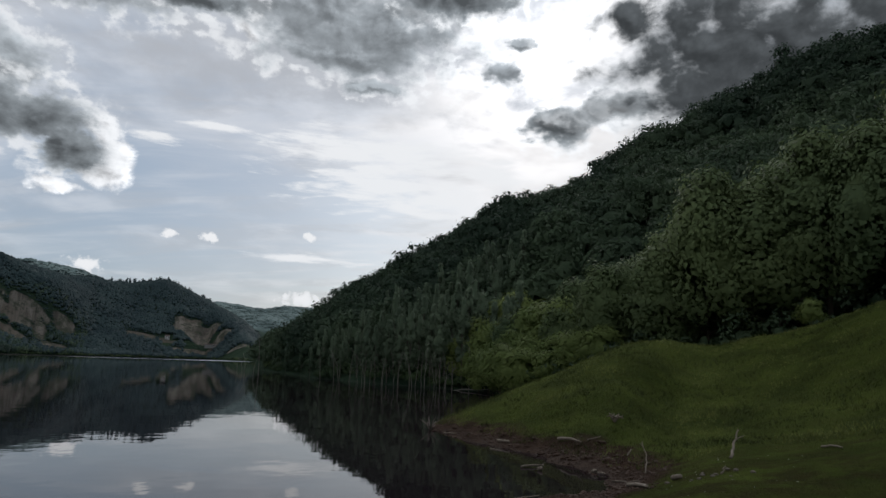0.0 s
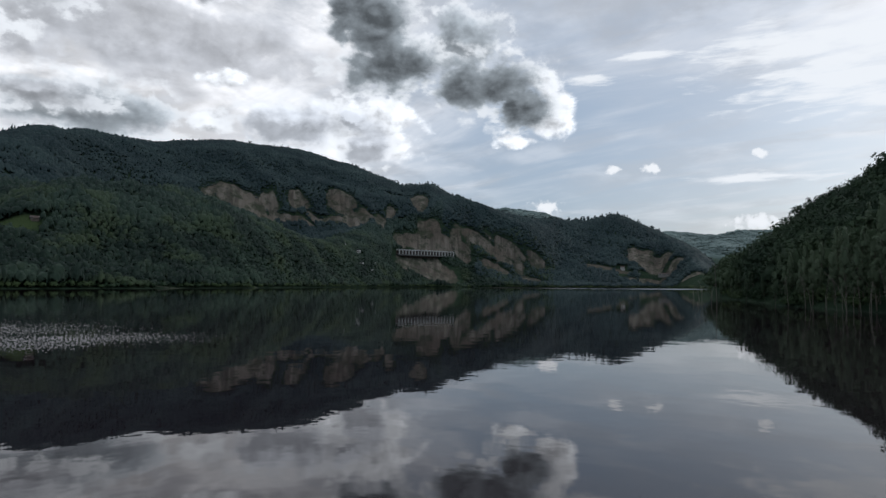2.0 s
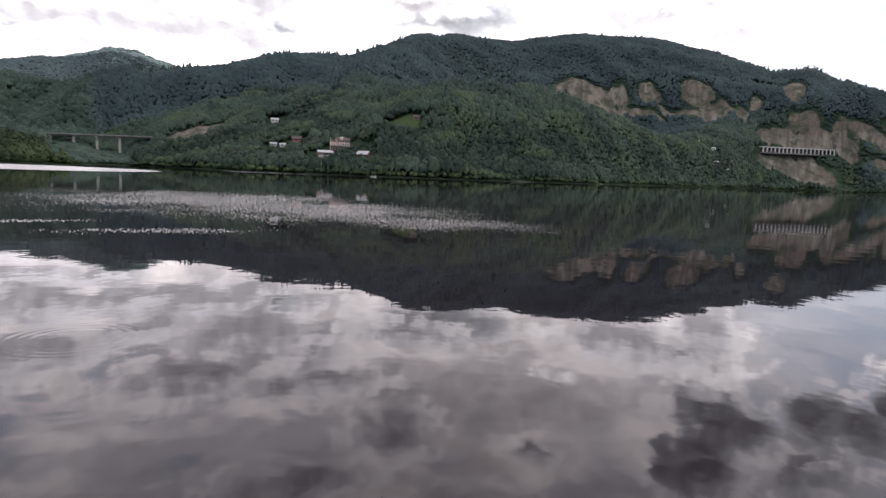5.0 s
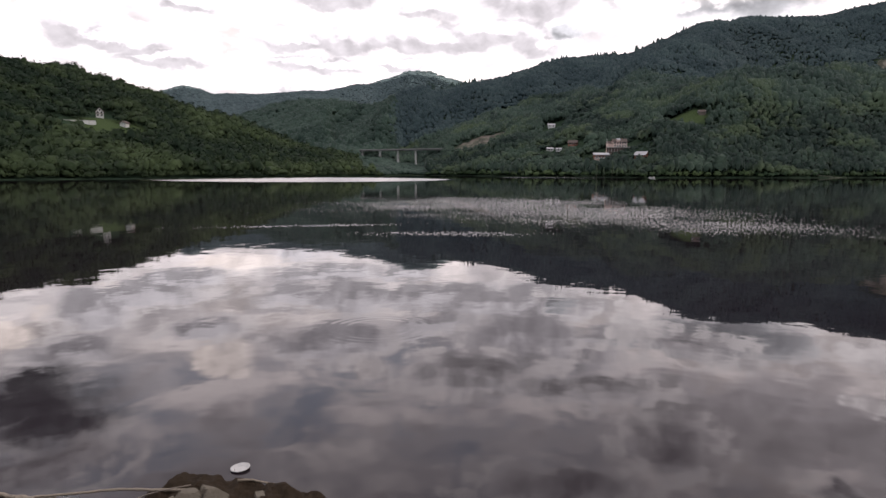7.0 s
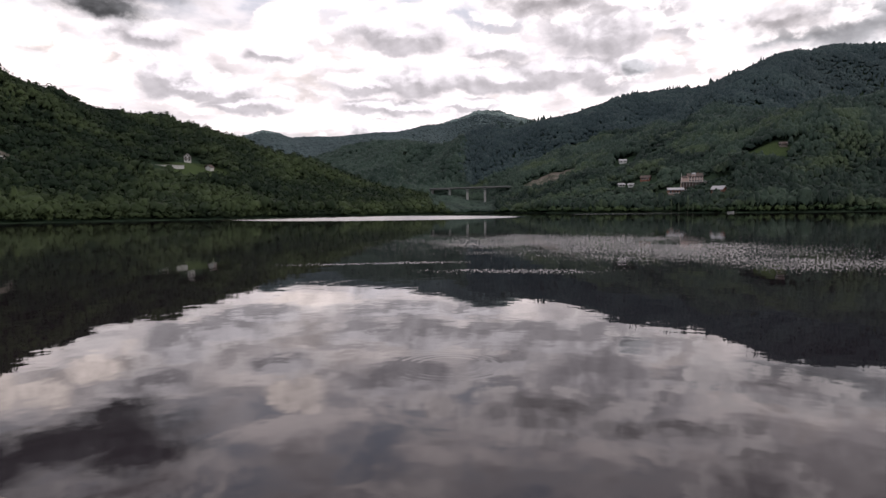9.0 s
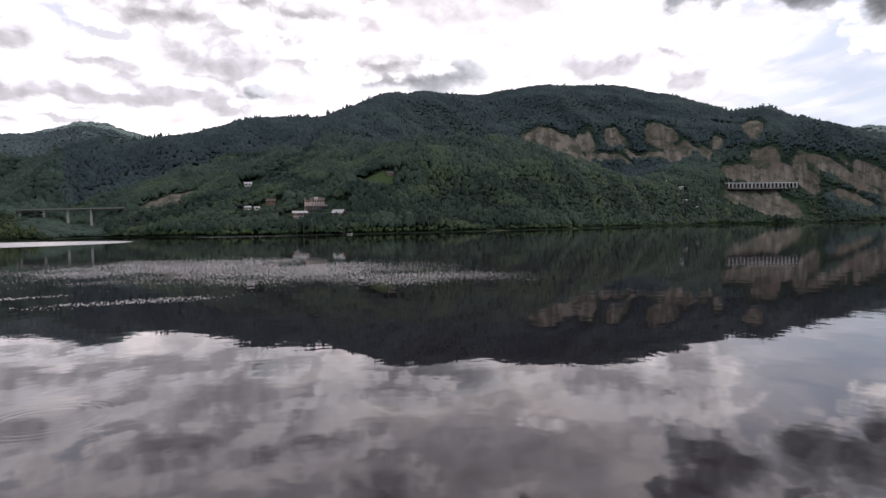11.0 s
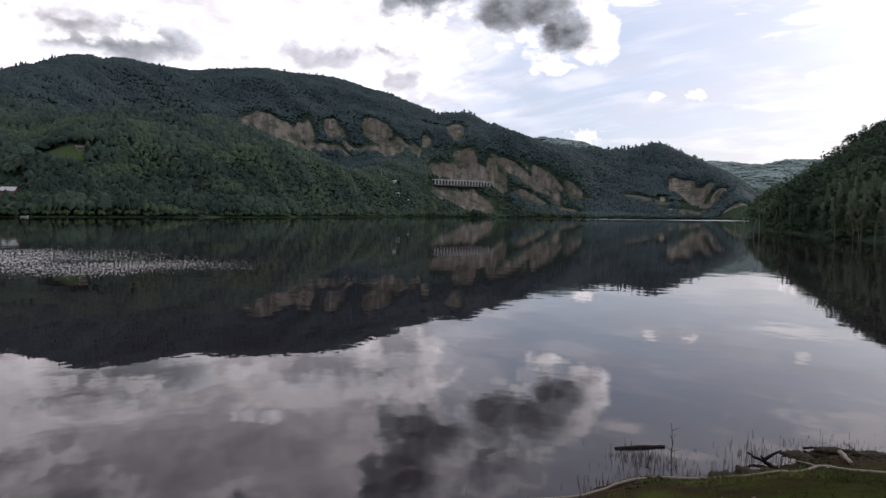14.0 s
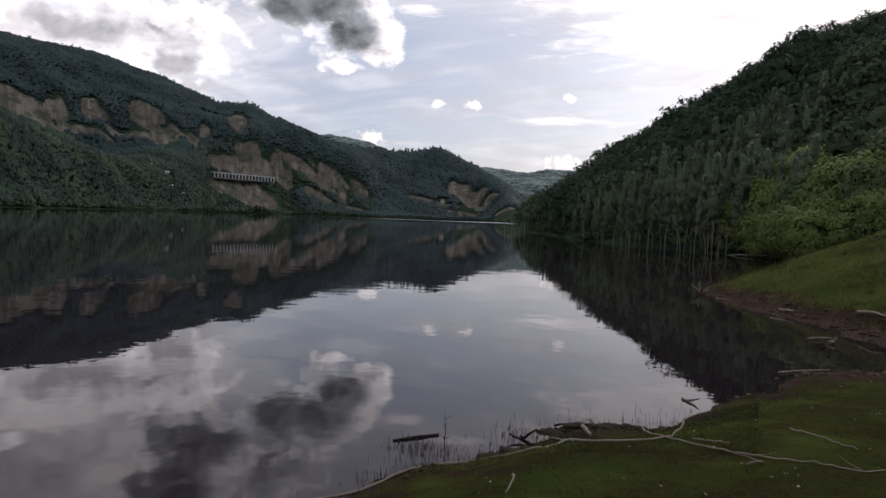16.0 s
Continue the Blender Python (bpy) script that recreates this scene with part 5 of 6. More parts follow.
def gable(name, mat, w, d, h, over=0.5, thick=0.25):
    """Two sloping roof slabs with the ridge along x, base at z = 0."""
    bm = bmesh.new()
    y, x = d / 2 + over, w / 2 + over
    drop = h * over / (d / 2)
    for sgn in (-1, 1):
        a = [bm.verts.new((sx * x, sgn * y, -drop)) for sx in (-1, 1)]
        b = [bm.verts.new((sx * x, 0, h)) for sx in (-1, 1)]
        c = [bm.verts.new((sx * x, sgn * y, -drop + thick)) for sx in (-1, 1)]
        e = [bm.verts.new((sx * x, 0, h + thick)) for sx in (-1, 1)]
        for f in ((a[0], a[1], b[1], b[0]), (c[0], e[0], e[1], c[1]), (a[0], c[0], c[1], a[1]), (a[0], b[0], e[0], c[0]), (a[1], c[1], e[1], b[1]), (b[0], b[1], e[1], e[0])):
            bm.faces.new(f)
    bmesh.ops.recalc_face_normals(bm, faces=bm.faces[:])
    me = bpy.data.meshes.new(name)
    bm.to_mesh(me)
    bm.free()
    me.materials.append(mat)
    return me


def gable_walls(name, mat, w, d, eaves, h, foot=3.0):
    """House body with pointed ends, ridge along x, reaching below the ground."""
    bm = bmesh.new()
    ends = [[bm.verts.new((sx * w / 2, y, z)) for y, z in ((-d / 2, -foot), (d / 2, -foot), (d / 2, eaves), (0, eaves + h), (-d / 2, eaves))] for sx in (-1, 1)]
    for e in ends:
        bm.faces.new(e)
    for k in range(5):
        n = (k + 1) % 5
        bm.faces.new((ends[0][k], ends[0][n], ends[1][n], ends[1][k]))
    bmesh.ops.recalc_face_normals(bm, faces=bm.faces[:])
    me = bpy.data.meshes.new(name)
    bm.to_mesh(me)
    bm.free()
    me.materials.append(mat)
    return me


def add_windows(house, y, xs, zs, w=1.1, h=1.3, frame_mat=None):
    frame_mat = frame_mat or WHITE_WALL
    fr = boxes("window_frame", frame_mat, [(w + 0.24, 0.10, 0.12, 0, 0, -0.12), (w + 0.24, 0.10, 0.12, 0, 0, h), (0.12, 0.10, h, -w / 2 - 0.06, 0, 0), (0.12, 0.10, h, w / 2 + 0.06, 0, 0), (0.06, 0.08, h, 0, 0, 0)])
    gl = boxes("pane", GLASS, [(w, 0.05, h, 0, 0.01, 0)])
    for x in xs:
        for z in zs:
            win = part("window", fr, house, "", Matrix.Translation((x, y, z)))
            part("pane", gl, win)


def make_house(name, label, az, r, turn, w, d, eaves, h, wall, roof, xs=(), zs=(), end_xs=(), end_zs=(), ridge_turn=0):
    ob = thing(name, label, "house", site(az, r, turn))
    part("wall", gable_walls("wall", wall, w, d, eaves, h), ob)
    part("roof", gable("roof", roof, w, d, h), ob, "", Matrix.Translation((0, 0, eaves)))
    add_windows(ob, -d / 2 - 0.04, xs, zs)
    return ob


def make_guesthouse():
    """The big pink house with its lower terraces."""
    ob = thing("guest_house", "large unfinished pink guest house with stacked terraces", "house", site(-78.4, 448, 12, -2.0))
    part("wall", gable_walls("wall", PINK_WALL, 10.5, 8, 4.8, 2.2, 6.0), ob)
    part("roof", gable("roof", DARK_ROOF, 10.5, 8, 2.2, 0.5), ob, "dark tiled roof", Matrix.Translation((0, 0, 4.8)))
    add_windows(ob, -4.04, (-4.0, -2.0, 0, 2.0, 4.0), (1.0, 3.1))
    part("dormer", gable_walls("dormer", PINK_WALL, 2.4, 2.2, 1.6, 0.9, 0.6), ob, "", Matrix.Translation((-1.4, -3.0, 4.8)))
    part("dormer_roof", gable("dormer_roof", METAL_ROOF, 2.4, 2.2, 0.9, 0.3), ob, "pale dormer roof", Matrix.Translation((-1.4, -3.0, 6.4)))
    part("chimney", boxes("chimney", BRICK_RED, [(0.7, 0.7, 2.4, 2.6, 0.8, 5.4)]), ob)
    part("wing", gable_walls("wing", PINK_WALL, 4.0, 6, 3.8, 1.4, 6.0), ob, "", Matrix.Translation((-7.2, 1, 0)))
    part("wing_roof", gable("wing_roof", DARK_ROOF, 4.0, 6, 1.4, 0.4), ob, "", Matrix.Translation((-7.2, 1, 3.8)))
    # solid block, coloured dark to imitate shade in an open storey
    part("undercroft", boxes("undercroft", DARK_ROOF, [(17.5, 3.0, 4.6, -1.5, -5.4, -4.4)]), ob, "solid dark block imitating a shaded open storey under the terrace")
    part("flagpole", boxes("flagpole", WHITE_WALL, [(0.18, 0.18, 8.0, -10.6, -6.0, -0.5)]), ob, "slim white flagpole")
    part("terrace", boxes("terrace", CONCRETE, [(18.5, 3.5, 0.35, -1.8, -5.8, 0.3), (16.5, 0.2, 0.2, -1.5, -7.4, 1.2)]), ob, "pale concrete terrace")
    for k in range(8):
        part("post", boxes("post", CONCRETE, [(0.25, 0.25, 3.6, -9.3 + k * 2.2, -7.3, -3.2)]), ob)
    ob.matrix_world = ob.matrix_world @ Matrix.Scale(0.86, 4)
    # lower storey building under the terrace
    low = thing("boat_house", "low red-brown lakeside building with pale roofs", "house", site(-79.9, 436, 8))
    part("wall", gable_walls("wall", BRICK_RED, 9, 6, 3.0, 1.2), low)
    part("balcony", boxes("balcony", WHITE_WALL, [(9.4, 1.6, 0.25, 0, -3.7, 0.2), (9.4, 0.12, 0.5, 0, -4.4, 0.6)]), low, "white balcony")
    part("basement", boxes("basement", PINK_WALL, [(9.0, 2.0, 4.5, 0, -3.0, -4.6)]), low, "pink basement wall")
    part("roof", gable("roof", METAL_ROOF, 9, 6, 1.2, 0.7), low, "pale sheet-metal roof", Matrix.Translation((0, 0, 3.0)))
    part("canopy", boxes("canopy", METAL_ROOF, [(6.5, 3, 0.2, 6.5, -2.0, 2.5)]), low)
    part("canopy_post", boxes("canopy_post", GREY_WOOD, [(0.2, 0.2, 5.5, 9.4, -3.2, -3.0)]), low)
    part("canopy_post", boxes("canopy_post", GREY_WOOD, [(0.2, 0.2, 5.5, 4.0, -3.2, -3.0)]), low)
    add_windows(low, -3.04, (-3, -1, 1, 3), (1.0,))


def make_buildings():
    make_guesthouse()
    make_house("barn", "red-brown barn with a pale sheet-metal roof", -76.5, 414, -24, 7, 5.6, 2.2, 1.9, BRICK_RED, METAL_ROOF, (-2.0, 1.4), (0.9,))
    make_house("hill_house", "small pale house high among the trees", -84.2, 584, 6, 6.0, 4.5, 1.9, 1.3, WHITE_WALL, METAL_ROOF, (-1.6, 1.6), (0.7,))
    make_house("cottage", "low cottage with a grey roof among trees", -82.3, 492, -10, 6.5, 4.6, 2.2, 1.6, BRICK_RED, DARK_ROOF, (-1.8, 0, 1.8), (0.9,))
    make_house("meadow_hut", "small dark-roofed hut above the open meadow", -71.9, 512, 14, 4.6, 3.6, 1.5, 1.3, GREY_WOOD, DARK_ROOF, (-2.5, 2.5), (0.8,))
    make_house("shed", "small white shed among the trees", -84.3, 494, 18, 4.4, 3.4, 1.8, 0.9, WHITE_WALL, METAL_ROOF, (-1, 1), (0.7,))
    make_house("shed", "small white shed among the trees", -83.5, 486, -8, 3.6, 3, 1.6, 0.8, WHITE_WALL, METAL_ROOF, (0,), (0.7,))
    make_house("chalet", "white house with a dark steep roof on the hillside", -121.8, 405, 90, 6.5, 4.8, 3.6, 2.6, WHITE_WALL, DARK_ROOF)
    chalet = bpy.data.objects["chalet"]
    chalet.matrix_world = chalet.matrix_world @ Matrix.Scale(0.8, 4)
    end = boxes("window_frame", WHITE_WALL, [(0.1, 1.3, 0.12, 0, 0, -0.12), (0.1, 1.3, 0.12, 0, 0, 1.2), (0.1, 0.12, 1.2, 0, -0.6, 0), (0.1, 0.12, 1.2, 0, 0.6, 0)])
    pane = boxes("pane", GLASS, [(0.05, 1.1, 1.2, -0.01, 0, 0)])
    for sx in (-1, 1):
        for y, z in ((-1.2, 0.6), (1.2, 0.6), (-1.2, 2.5), (1.2, 2.5), (0, 4.1)):
            win = part("window", end, chalet, "", Matrix.Translation((sx * 3.29, y, z)))
            part("pane", pane, win)
        part("balcony", boxes("balcony", GREY_WOOD, [(1.0, 4.8, 0.15, sx * 3.75, 0, 2.1), (0.1, 4.8, 0.35, sx * 4.2, 0, 2.2)]), chalet, "wooden balcony")
    wall = thing("retaining_wall", "long pale terrace wall below the white house", "wall", site(-123.5, 374, -4))
    for k in range(6):
        part("panel", boxes("panel", WHITE_WALL, [(3.0, 0.35, 2.0, -7.75 + k * 3.1, 0, -1.3)], 0.03), wall)
    part("coping", boxes("coping", CONCRETE, [(18.8, 0.6, 0.2, 0, 0, 0.7)]), wall)
    make_house("hut", "small hut with a pale gable beside the terrace", -120.1, 388, 60, 3.6, 3.2, 1.7, 1.1, WHITE_WALL, DARK_ROOF)
    rail = thing("guard_rail", "long pale road guard rail below a rock cutting", "guard rail", site(-135.9, 326, -6))
    part("beam", boxes("beam", WHITE_WALL, [(16.5, 0.12, 0.45, 0, 0, 0.75)], 0.03), rail)
    for k in range(9):
        part("post", boxes("post", CONCRETE, [(0.14, 0.14, 1.5, -8 + k * 2, 0.12, -0.5)]), rail)
    make_house("quarry_hut", "small white hut at the foot of the quarry", -23.1, 1226, 10, 7, 6, 5.0, 1.6, CONCRETE, DARK_ROOF, (-1.8, 1.8), (1.0, 3.0))
    make_house("works_shed", "low long works shed beside the quarry road", -19.4, 1175, -8, 30, 9, 3.2, 1.3, OLD_CONCRETE, DARK_ROOF, (-10, -5, 0, 5, 10), (1.4,))
    for az, r, w, turn in ((-47.9, 905, 6, 10), (-46.6, 898, 6, -12), (-45.2, 905, 5, 8), (-49.2, 868, 5, 15), (-47.2, 870, 6, -6), (-46.3, 855, 5, 20), (-45.4, 872, 5, -14)):
        make_house("lakeside_cabin", "small pale cabin near the far shore", az, r, turn, w, 4.5, 2.2, 1.1, WHITE_WALL, METAL_ROOF, (-2, 2), (0.9,))
    boat = thing("moored_boat", "small white boat moored at the far shore", "boat", pose(*bearing(-75.6, 340, 0.0), 0, 0, 75.6))
    bm = bmesh.new()
    bmesh.ops.create_grid(bm, x_segments=10, y_segments=4, size=1.0)
    for v in bm.verts:
        taper = 1 - 0.85 * max(0.0, v.co.x) ** 2.2
        v.co = Vector((v.co.x * 1.5, v.co.y * 0.55 * taper, -0.15 + 0.75 * abs(v.co.y) ** 3 + 0.25 * max(0.0, v.co.x) ** 2))
    me = bpy.data.meshes.new("hull")
    bmesh.ops.solidify(bm, geom=bm.faces[:], thickness=0.06)
    bm.to_mesh(me)
    bm.free()
    me.materials.append(WHITE_WALL)
    part("hull", me, boat)
    part("thwart", boxes("thwart", GREY_WOOD, [(0.2, 0.95, 0.05, -0.3, 0, 0.2), (0.2, 0.8, 0.05, 0.5, 0, 0.2)]), boat)


def make_bridge():
    """Road viaduct over the head of the inlet."""
    a, b, high = bearing(-106.5, 690), bearing(-90.5, 660), 24.0
    run = b - a
    yaw = math.degrees(math.atan2(run.y, run.x))
    ob = thing("viaduct", "grey concrete road viaduct on tall slender piers", "bridge", pose(a.x, a.y, 0, 0, -0.9, yaw))
    long = run.length
    part("deck", boxes("deck", OLD_CONCRETE, [(long, 9.0, 0.5, long / 2, 0, high - 0.5)]), ob)
    for y in (-2.6, 2.6):
        part("girder", boxes("girder", OLD_CONCRETE, [(long, 0.7, 0.9, long / 2, y, high - 1.4)]), ob)
    for y in (-4.3, 4.3):
        part("parapet", boxes("parapet", OLD_CONCRETE, [(long, 0.25, 0.6, long / 2, y, high)]), ob)
    m = pose(a.x, a.y, 0, 0, 0, yaw)
    for k in range(7):
        f = (7.35 - 1.56 * (4 - k)) / 16.0
        x = long * f
        if x < 6 or x > long - 6:
            continue
        w = m @ Vector((x, 0, 0))
        g0 = float(ground_at(np.array([w.x]), np.array([w.y]))[0])
        base = min(g0, 12.0) - 2.0
        pier = part("pier", boxes("pier", CONCRETE, [(1.9, 3.6, high - 2.0 - base, x, 0, base)], 0.15), ob)
        part("pier_cap", boxes("pier_cap", CONCRETE, [(2.2, 7.4, 0.6, x, 0, high - 2.0)]), pier)


def make_gallery():
    """Rockfall gallery of the lakeside road."""
    a, b = bearing(-42.95, 1004), bearing(-38.0, 1070)
    za, zb = [max(float(ground_at(np.array([p.x]), np.array([p.y]))[0]) + 0.5, 3 + 0.0476 * p.length) for p in (a, b)]
    za = zb = (za + zb) / 2
    run = b - a
    yaw = math.degrees(math.atan2(run.y, run.x))
    ob = thing("rockfall_gallery", "concrete rockfall gallery with a row of open columns", "gallery", pose(a.x, a.y, za, 0, -math.degrees(math.atan2(zb - za, run.length)), yaw))
    long = run.length
    part("roof", boxes("roof", WHITE_WALL, [(long, 9, 1.1, long / 2, 3.0, 6.0)]), ob)
    # dark colour on the back wall stands in for shade in the bays
    part("back_wall", boxes("back_wall", DARK_ROOF, [(long, 0.8, 12, long / 2, 6.8, -6.0)]), ob, "back wall coloured dark like the shade in the bays")
    part("road_slab", boxes("road_slab", OLD_CONCRETE, [(long, 9, 1.6, long / 2, 3.0, -2.1)]), ob)
    col = boxes("column", WHITE_WALL, [(1.5, 1.4, 6.5, 0, 0, -0.5)])
    for k in range(19):
        part("column", col, ob, "", Matrix.Translation((0.8 + k * (long - 1.6) / 18, -1.0, 0)))


make_buildings()
make_bridge()
make_gallery()


# ---- the near shore ----
def near(az, r, up=0.0):
    p = bearing(az, r)
    p.z = max(float(ground_at(np.array([p.x]), np.array([p.y]))[0]), -0.02) + up
    return p


def make_pole(name, label, spots, thick, thin, mat, seed, wobble=0.012, twigs=0, steps=26, sides=9):
    """A bent stick lying along the spots: (heading, distance, height above the ground or water)."""
    rng = np.random.default_rng(seed)
    pts = [on_mound(a, r, up + thick * 0.7) for a, r, up in spots]
    base = pts[0].copy()
    ob = thing(name, label, "driftwood", Matrix.Translation(base))
    line = bent([tuple(p - base) for p in pts], steps, rng, wobble)
    part("stem", joined("stem", [tube_arrays(line, np.linspace(thick, thin, steps), sides, 0.10, rng)], mat), ob)
    for k in range(twigs):
        i = int(rng.integers(steps // 3, steps - 2))
        a = rng.uniform(0, 6.28)
        tip = line[i] + np.array([math.cos(a) * 0.22, math.sin(a) * 0.22, rng.uniform(0.03, 0.2)])
        part("twig", joined("twig", [tube_arrays([line[i], (line[i] + tip) / 2 + rng.normal(0, 0.015, 3), tip], [thin * 0.8, thin * 0.6, thin * 0.3], 5)], mat), ob)
    return ob


def make_lump(name, label, category, spot, size, mat, seed, rough=0.25, fine=0.06, detail=4, turn=0.0):
    """A rounded, broken lump: stone, clod or turf."""
    rng = np.random.default_rng(seed)
    bm = bmesh.new()
    bmesh.ops.create_icosphere(bm, subdivisions=detail, radius=1.0)
    off = Vector(rng.uniform(-50, 50, 3))
    for v in bm.verts:
        d = v.co.normalized()
        k = 1 + rough * noise.noise(d * 1.3 + off) + fine * noise.noise(d * 6 + off) + fine * 0.6 * noise.noise(d * 15 + off)
        v.co = Vector((d.x * size[0], d.y * size[1], d.z * size[2])) * k
    me = bpy.data.meshes.new(name)
    bm.to_mesh(me)
    bm.free()
    me.polygons.foreach_set("use_smooth", np.ones(len(me.polygons), bool))
    me.materials.append(mat)
    ob = new(name, me)
    ob.matrix_world = Matrix.Translation(near(*spot)) @ pose(0, 0, 0, 0, 0, -spot[0] + turn)
    return tagged(ob, label, category)


def make_rock(name, label, spot, size, seed, turn=0.0, cleft=None):
    """An angular broken stone: a ball cut flat by random planes, with an optional cleft across it."""
    rng = np.random.default_rng(seed)
    bm = bmesh.new()
    bmesh.ops.create_icosphere(bm, subdivisions=5 if cleft is not None else 3, radius=1.0)
    cuts = [(Vector(rng.normal(0, 1, 3)).normalized(), rng.uniform(0.5, 0.8)) for _ in range(11)] + [(Vector((0.1, -0.2, 1)).normalized(), 0.62)]
    for v in bm.verts:
        d = v.co.copy()
        for n, h in cuts:
            over = d.dot(n) - h
            if over > 0:
                d -= n * over
        d *= 1.25 + 0.05 * noise.noise(d * 3.0) + 0.03 * noise.noise(d * 11.0)
        v.co = Vector((d.x * size[0], d.y * size[1], d.z * size[2]))
        if cleft is not None:
            gap = v.co.x - cleft - 0.35 * v.co.z - 0.03 * noise.noise(d * 4.0)
            v.co *= 1 - 0.45 * math.exp(-(gap / 0.016) ** 2)
            v.co.z -= 0.025 * (gap < 0)
    me = bpy.data.meshes.new(name)
    bm.to_mesh(me)
    bm.free()
    me.materials.append(STONE)
    ob = new(name, me)
    ob.matrix_world = Matrix.Translation(on_mound(*spot)) @ pose(0, 0, 0, 0, 0, -spot[0] + turn)
    return tagged(ob, label, "stone")


def mound_height(az, r):
    """Height of the mud mound at arrays of heading and distance."""
    a = np.radians(az)
    x, y = np.sin(a) * r, np.cos(a) * r
    edge = np.interp(az, [-121, -120.2, -119.5, -118.3, -116.5, -114, -112, -108.2, -107.5, -105.5, -104, -103.2, -102], [5.5, 6.2, 6.33, 6.3, 6.38, 6.33, 6.2, 6.06, 5.92, 5.86, 5.76, 5.6, 4.9])
    top = np.interp(az, [-121, -119.6, -117, -115, -112, -108, -105, -102], [0.03, 0.09, 0.14, 0.16, 0.13, 0.12, 0.08, 0.02])
    inside = np.clip((edge + 0.09 * rough_noise(x, y, 0.2, 61, 4) - r) / 0.09, 0, 1)
    z = top + 0.06 * rough_noise(x, y, 0.5, 63, 3) + 0.07 * rough_noise(x, y, 0.15, 65, 4) - np.clip(5.5 - r, 0, 1) * 0.1
    return -0.15 + (z + 0.15) * inside * inside * (3 - 2 * inside)


def on_mound(az, r, up=0.0):
    p = near(az, r)
    p.z = max(p.z, float(mound_height(np.array([az]), np.array([r]))[0])) + up
    return p


def make_mound():
    az, r = np.meshgrid(np.linspace(-121.5, -101.5, 150), np.linspace(4.6, 6.55, 130), indexing="ij")
    a, na, nr = np.radians(az), 150, 130
    verts = np.stack([np.sin(a) * r, np.cos(a) * r, mound_height(az, r)], -1).reshape(-1, 3)
    i, j = np.meshgrid(np.arange(na - 1), np.arange(nr - 1), indexing="ij")
    faces = np.stack([i * nr + j, (i + 1) * nr + j, (i + 1) * nr + j + 1, i * nr + j + 1], -1).reshape(-1, 4)
    tagged(new("mud_mound", mesh_from("mud_mound", verts, faces, SOIL, True)), "dark brown crumbling soil mound standing in the water", "mud")


def make_right_shore():
    make_pole("driftwood_branch", "long curved bleached branch lying along the waterline",
              [(-38, 6.5, 0.0), (-34.3, 6.75, 0.0), (-29.4, 6.95, 0), (-25.4, 7.3, 0.01), (-21.4, 7.6, 0.02), (-16.3, 7.55, 0.0), (-13.3, 7.55, 0.0), (-10.4, 7.95, 0.02), (-5.7, 7.75, 0), (-2.5, 7.85, 0.02), (-1.6, 8.1, 0.14)],
              0.018, 0.014, DRIFTWOOD, 71, 0.008, 1, 46)
    make_pole("driftwood_branch", "long thin bleached branch lying on the grass", [(-5.2, 8.8, 0.12), (-4.6, 8.3, 0.03), (-3.0, 7.75, 0.02), (0.6, 7.26, 0.02), (4.3, 6.75, 0.01), (7.7, 6.5, 0.01), (10.8, 6.35, 0.0), (12.5, 6.5, 0.02)], 0.011, 0.006, DRIFTWOOD, 72, 0.010, 2, 40)
    make_pole("stick", "straight grey stick lying on the grass", [(6.2, 7.95, 0.02), (8.3, 7.5, 0.03), (10.6, 7.2, 0.0)], 0.009, 0.006, DRIFTWOOD, 73)
    make_pole("stick", "short pale stick lying on the grass", [(-1.0, 7.8, 0.0), (0.5, 7.6, 0.02), (1.9, 7.45, 0.0)], 0.008, 0.005, DRIFTWOOD, 74)
    make_pole("stick", "pale stick lying along the edge of the bay", [(5.4, 15.2, 0.02), (7.0, 15.7, 0.03), (8.8, 16.0, 0.02)], 0.022, 0.014, DRIFTWOOD, 75)
    make_pole("stick", "short pale stick on the muddy edge", [(-9.9, 9.1, 0.05), (-9.2, 8.55, 0.03)], 0.028, 0.022, DRIFTWOOD, 76, 0.004, 0, 6)
    make_pole("stick", "short bent pale stick on the grass", [(-15.9, 6.05, 0.02), (-15.8, 5.8, 0.05), (-16.4, 5.5, 0.0)], 0.012, 0.007, DRIFTWOOD, 77, 0.004, 0, 8)
    make_pole("stick", "small pale stick on the grass", [(3.2, 6.45, 0.0), (3.9, 6.4, 0.03), (4.2, 6.5, 0)], 0.014, 0.01, DRIFTWOOD, 78, 0.004, 1, 6)
    make_pole("wet_branch", "dark wet forked branch at the waterline", [(-16.3, 8.75, 0.10), (-15.2, 8.7, 0.05), (-14.1, 8.55, 0.0)], 0.012, 0.03, WET_WOOD, 79, 0.01, 2, 9)
    make_pole("wet_branch", "dark wet twig lying on the mud", [(-12.4, 9.5, 0.03), (-9.5, 9.55, 0.04), (-6.8, 9.6, 0.02)], 0.016, 0.012, WET_WOOD, 80, 0.012, 1, 9)
    # floating black log propped on a stub
    p, q = bearing(-26.75, 8.5, 0.0), bearing(-22.7, 8.78, 0.03)
    rng = np.random.default_rng(81)
    ob = thing("floating_log", "straight black waterlogged log among dead reeds", "log", Matrix.Translation((p.x, p.y, 0.0)))
    line = bent([(0, 0, 0.002), tuple((q - p) * 0.5 + Vector((0, 0, -0.003))), tuple(q - p + Vector((0, 0, -0.03)))], 14, rng, 0.003)
    part("log", joined("log", [tube_arrays(line, np.linspace(0.022, 0.026, 14), 10, 0.05, rng)], WET_WOOD), ob)
    foot = line[2]
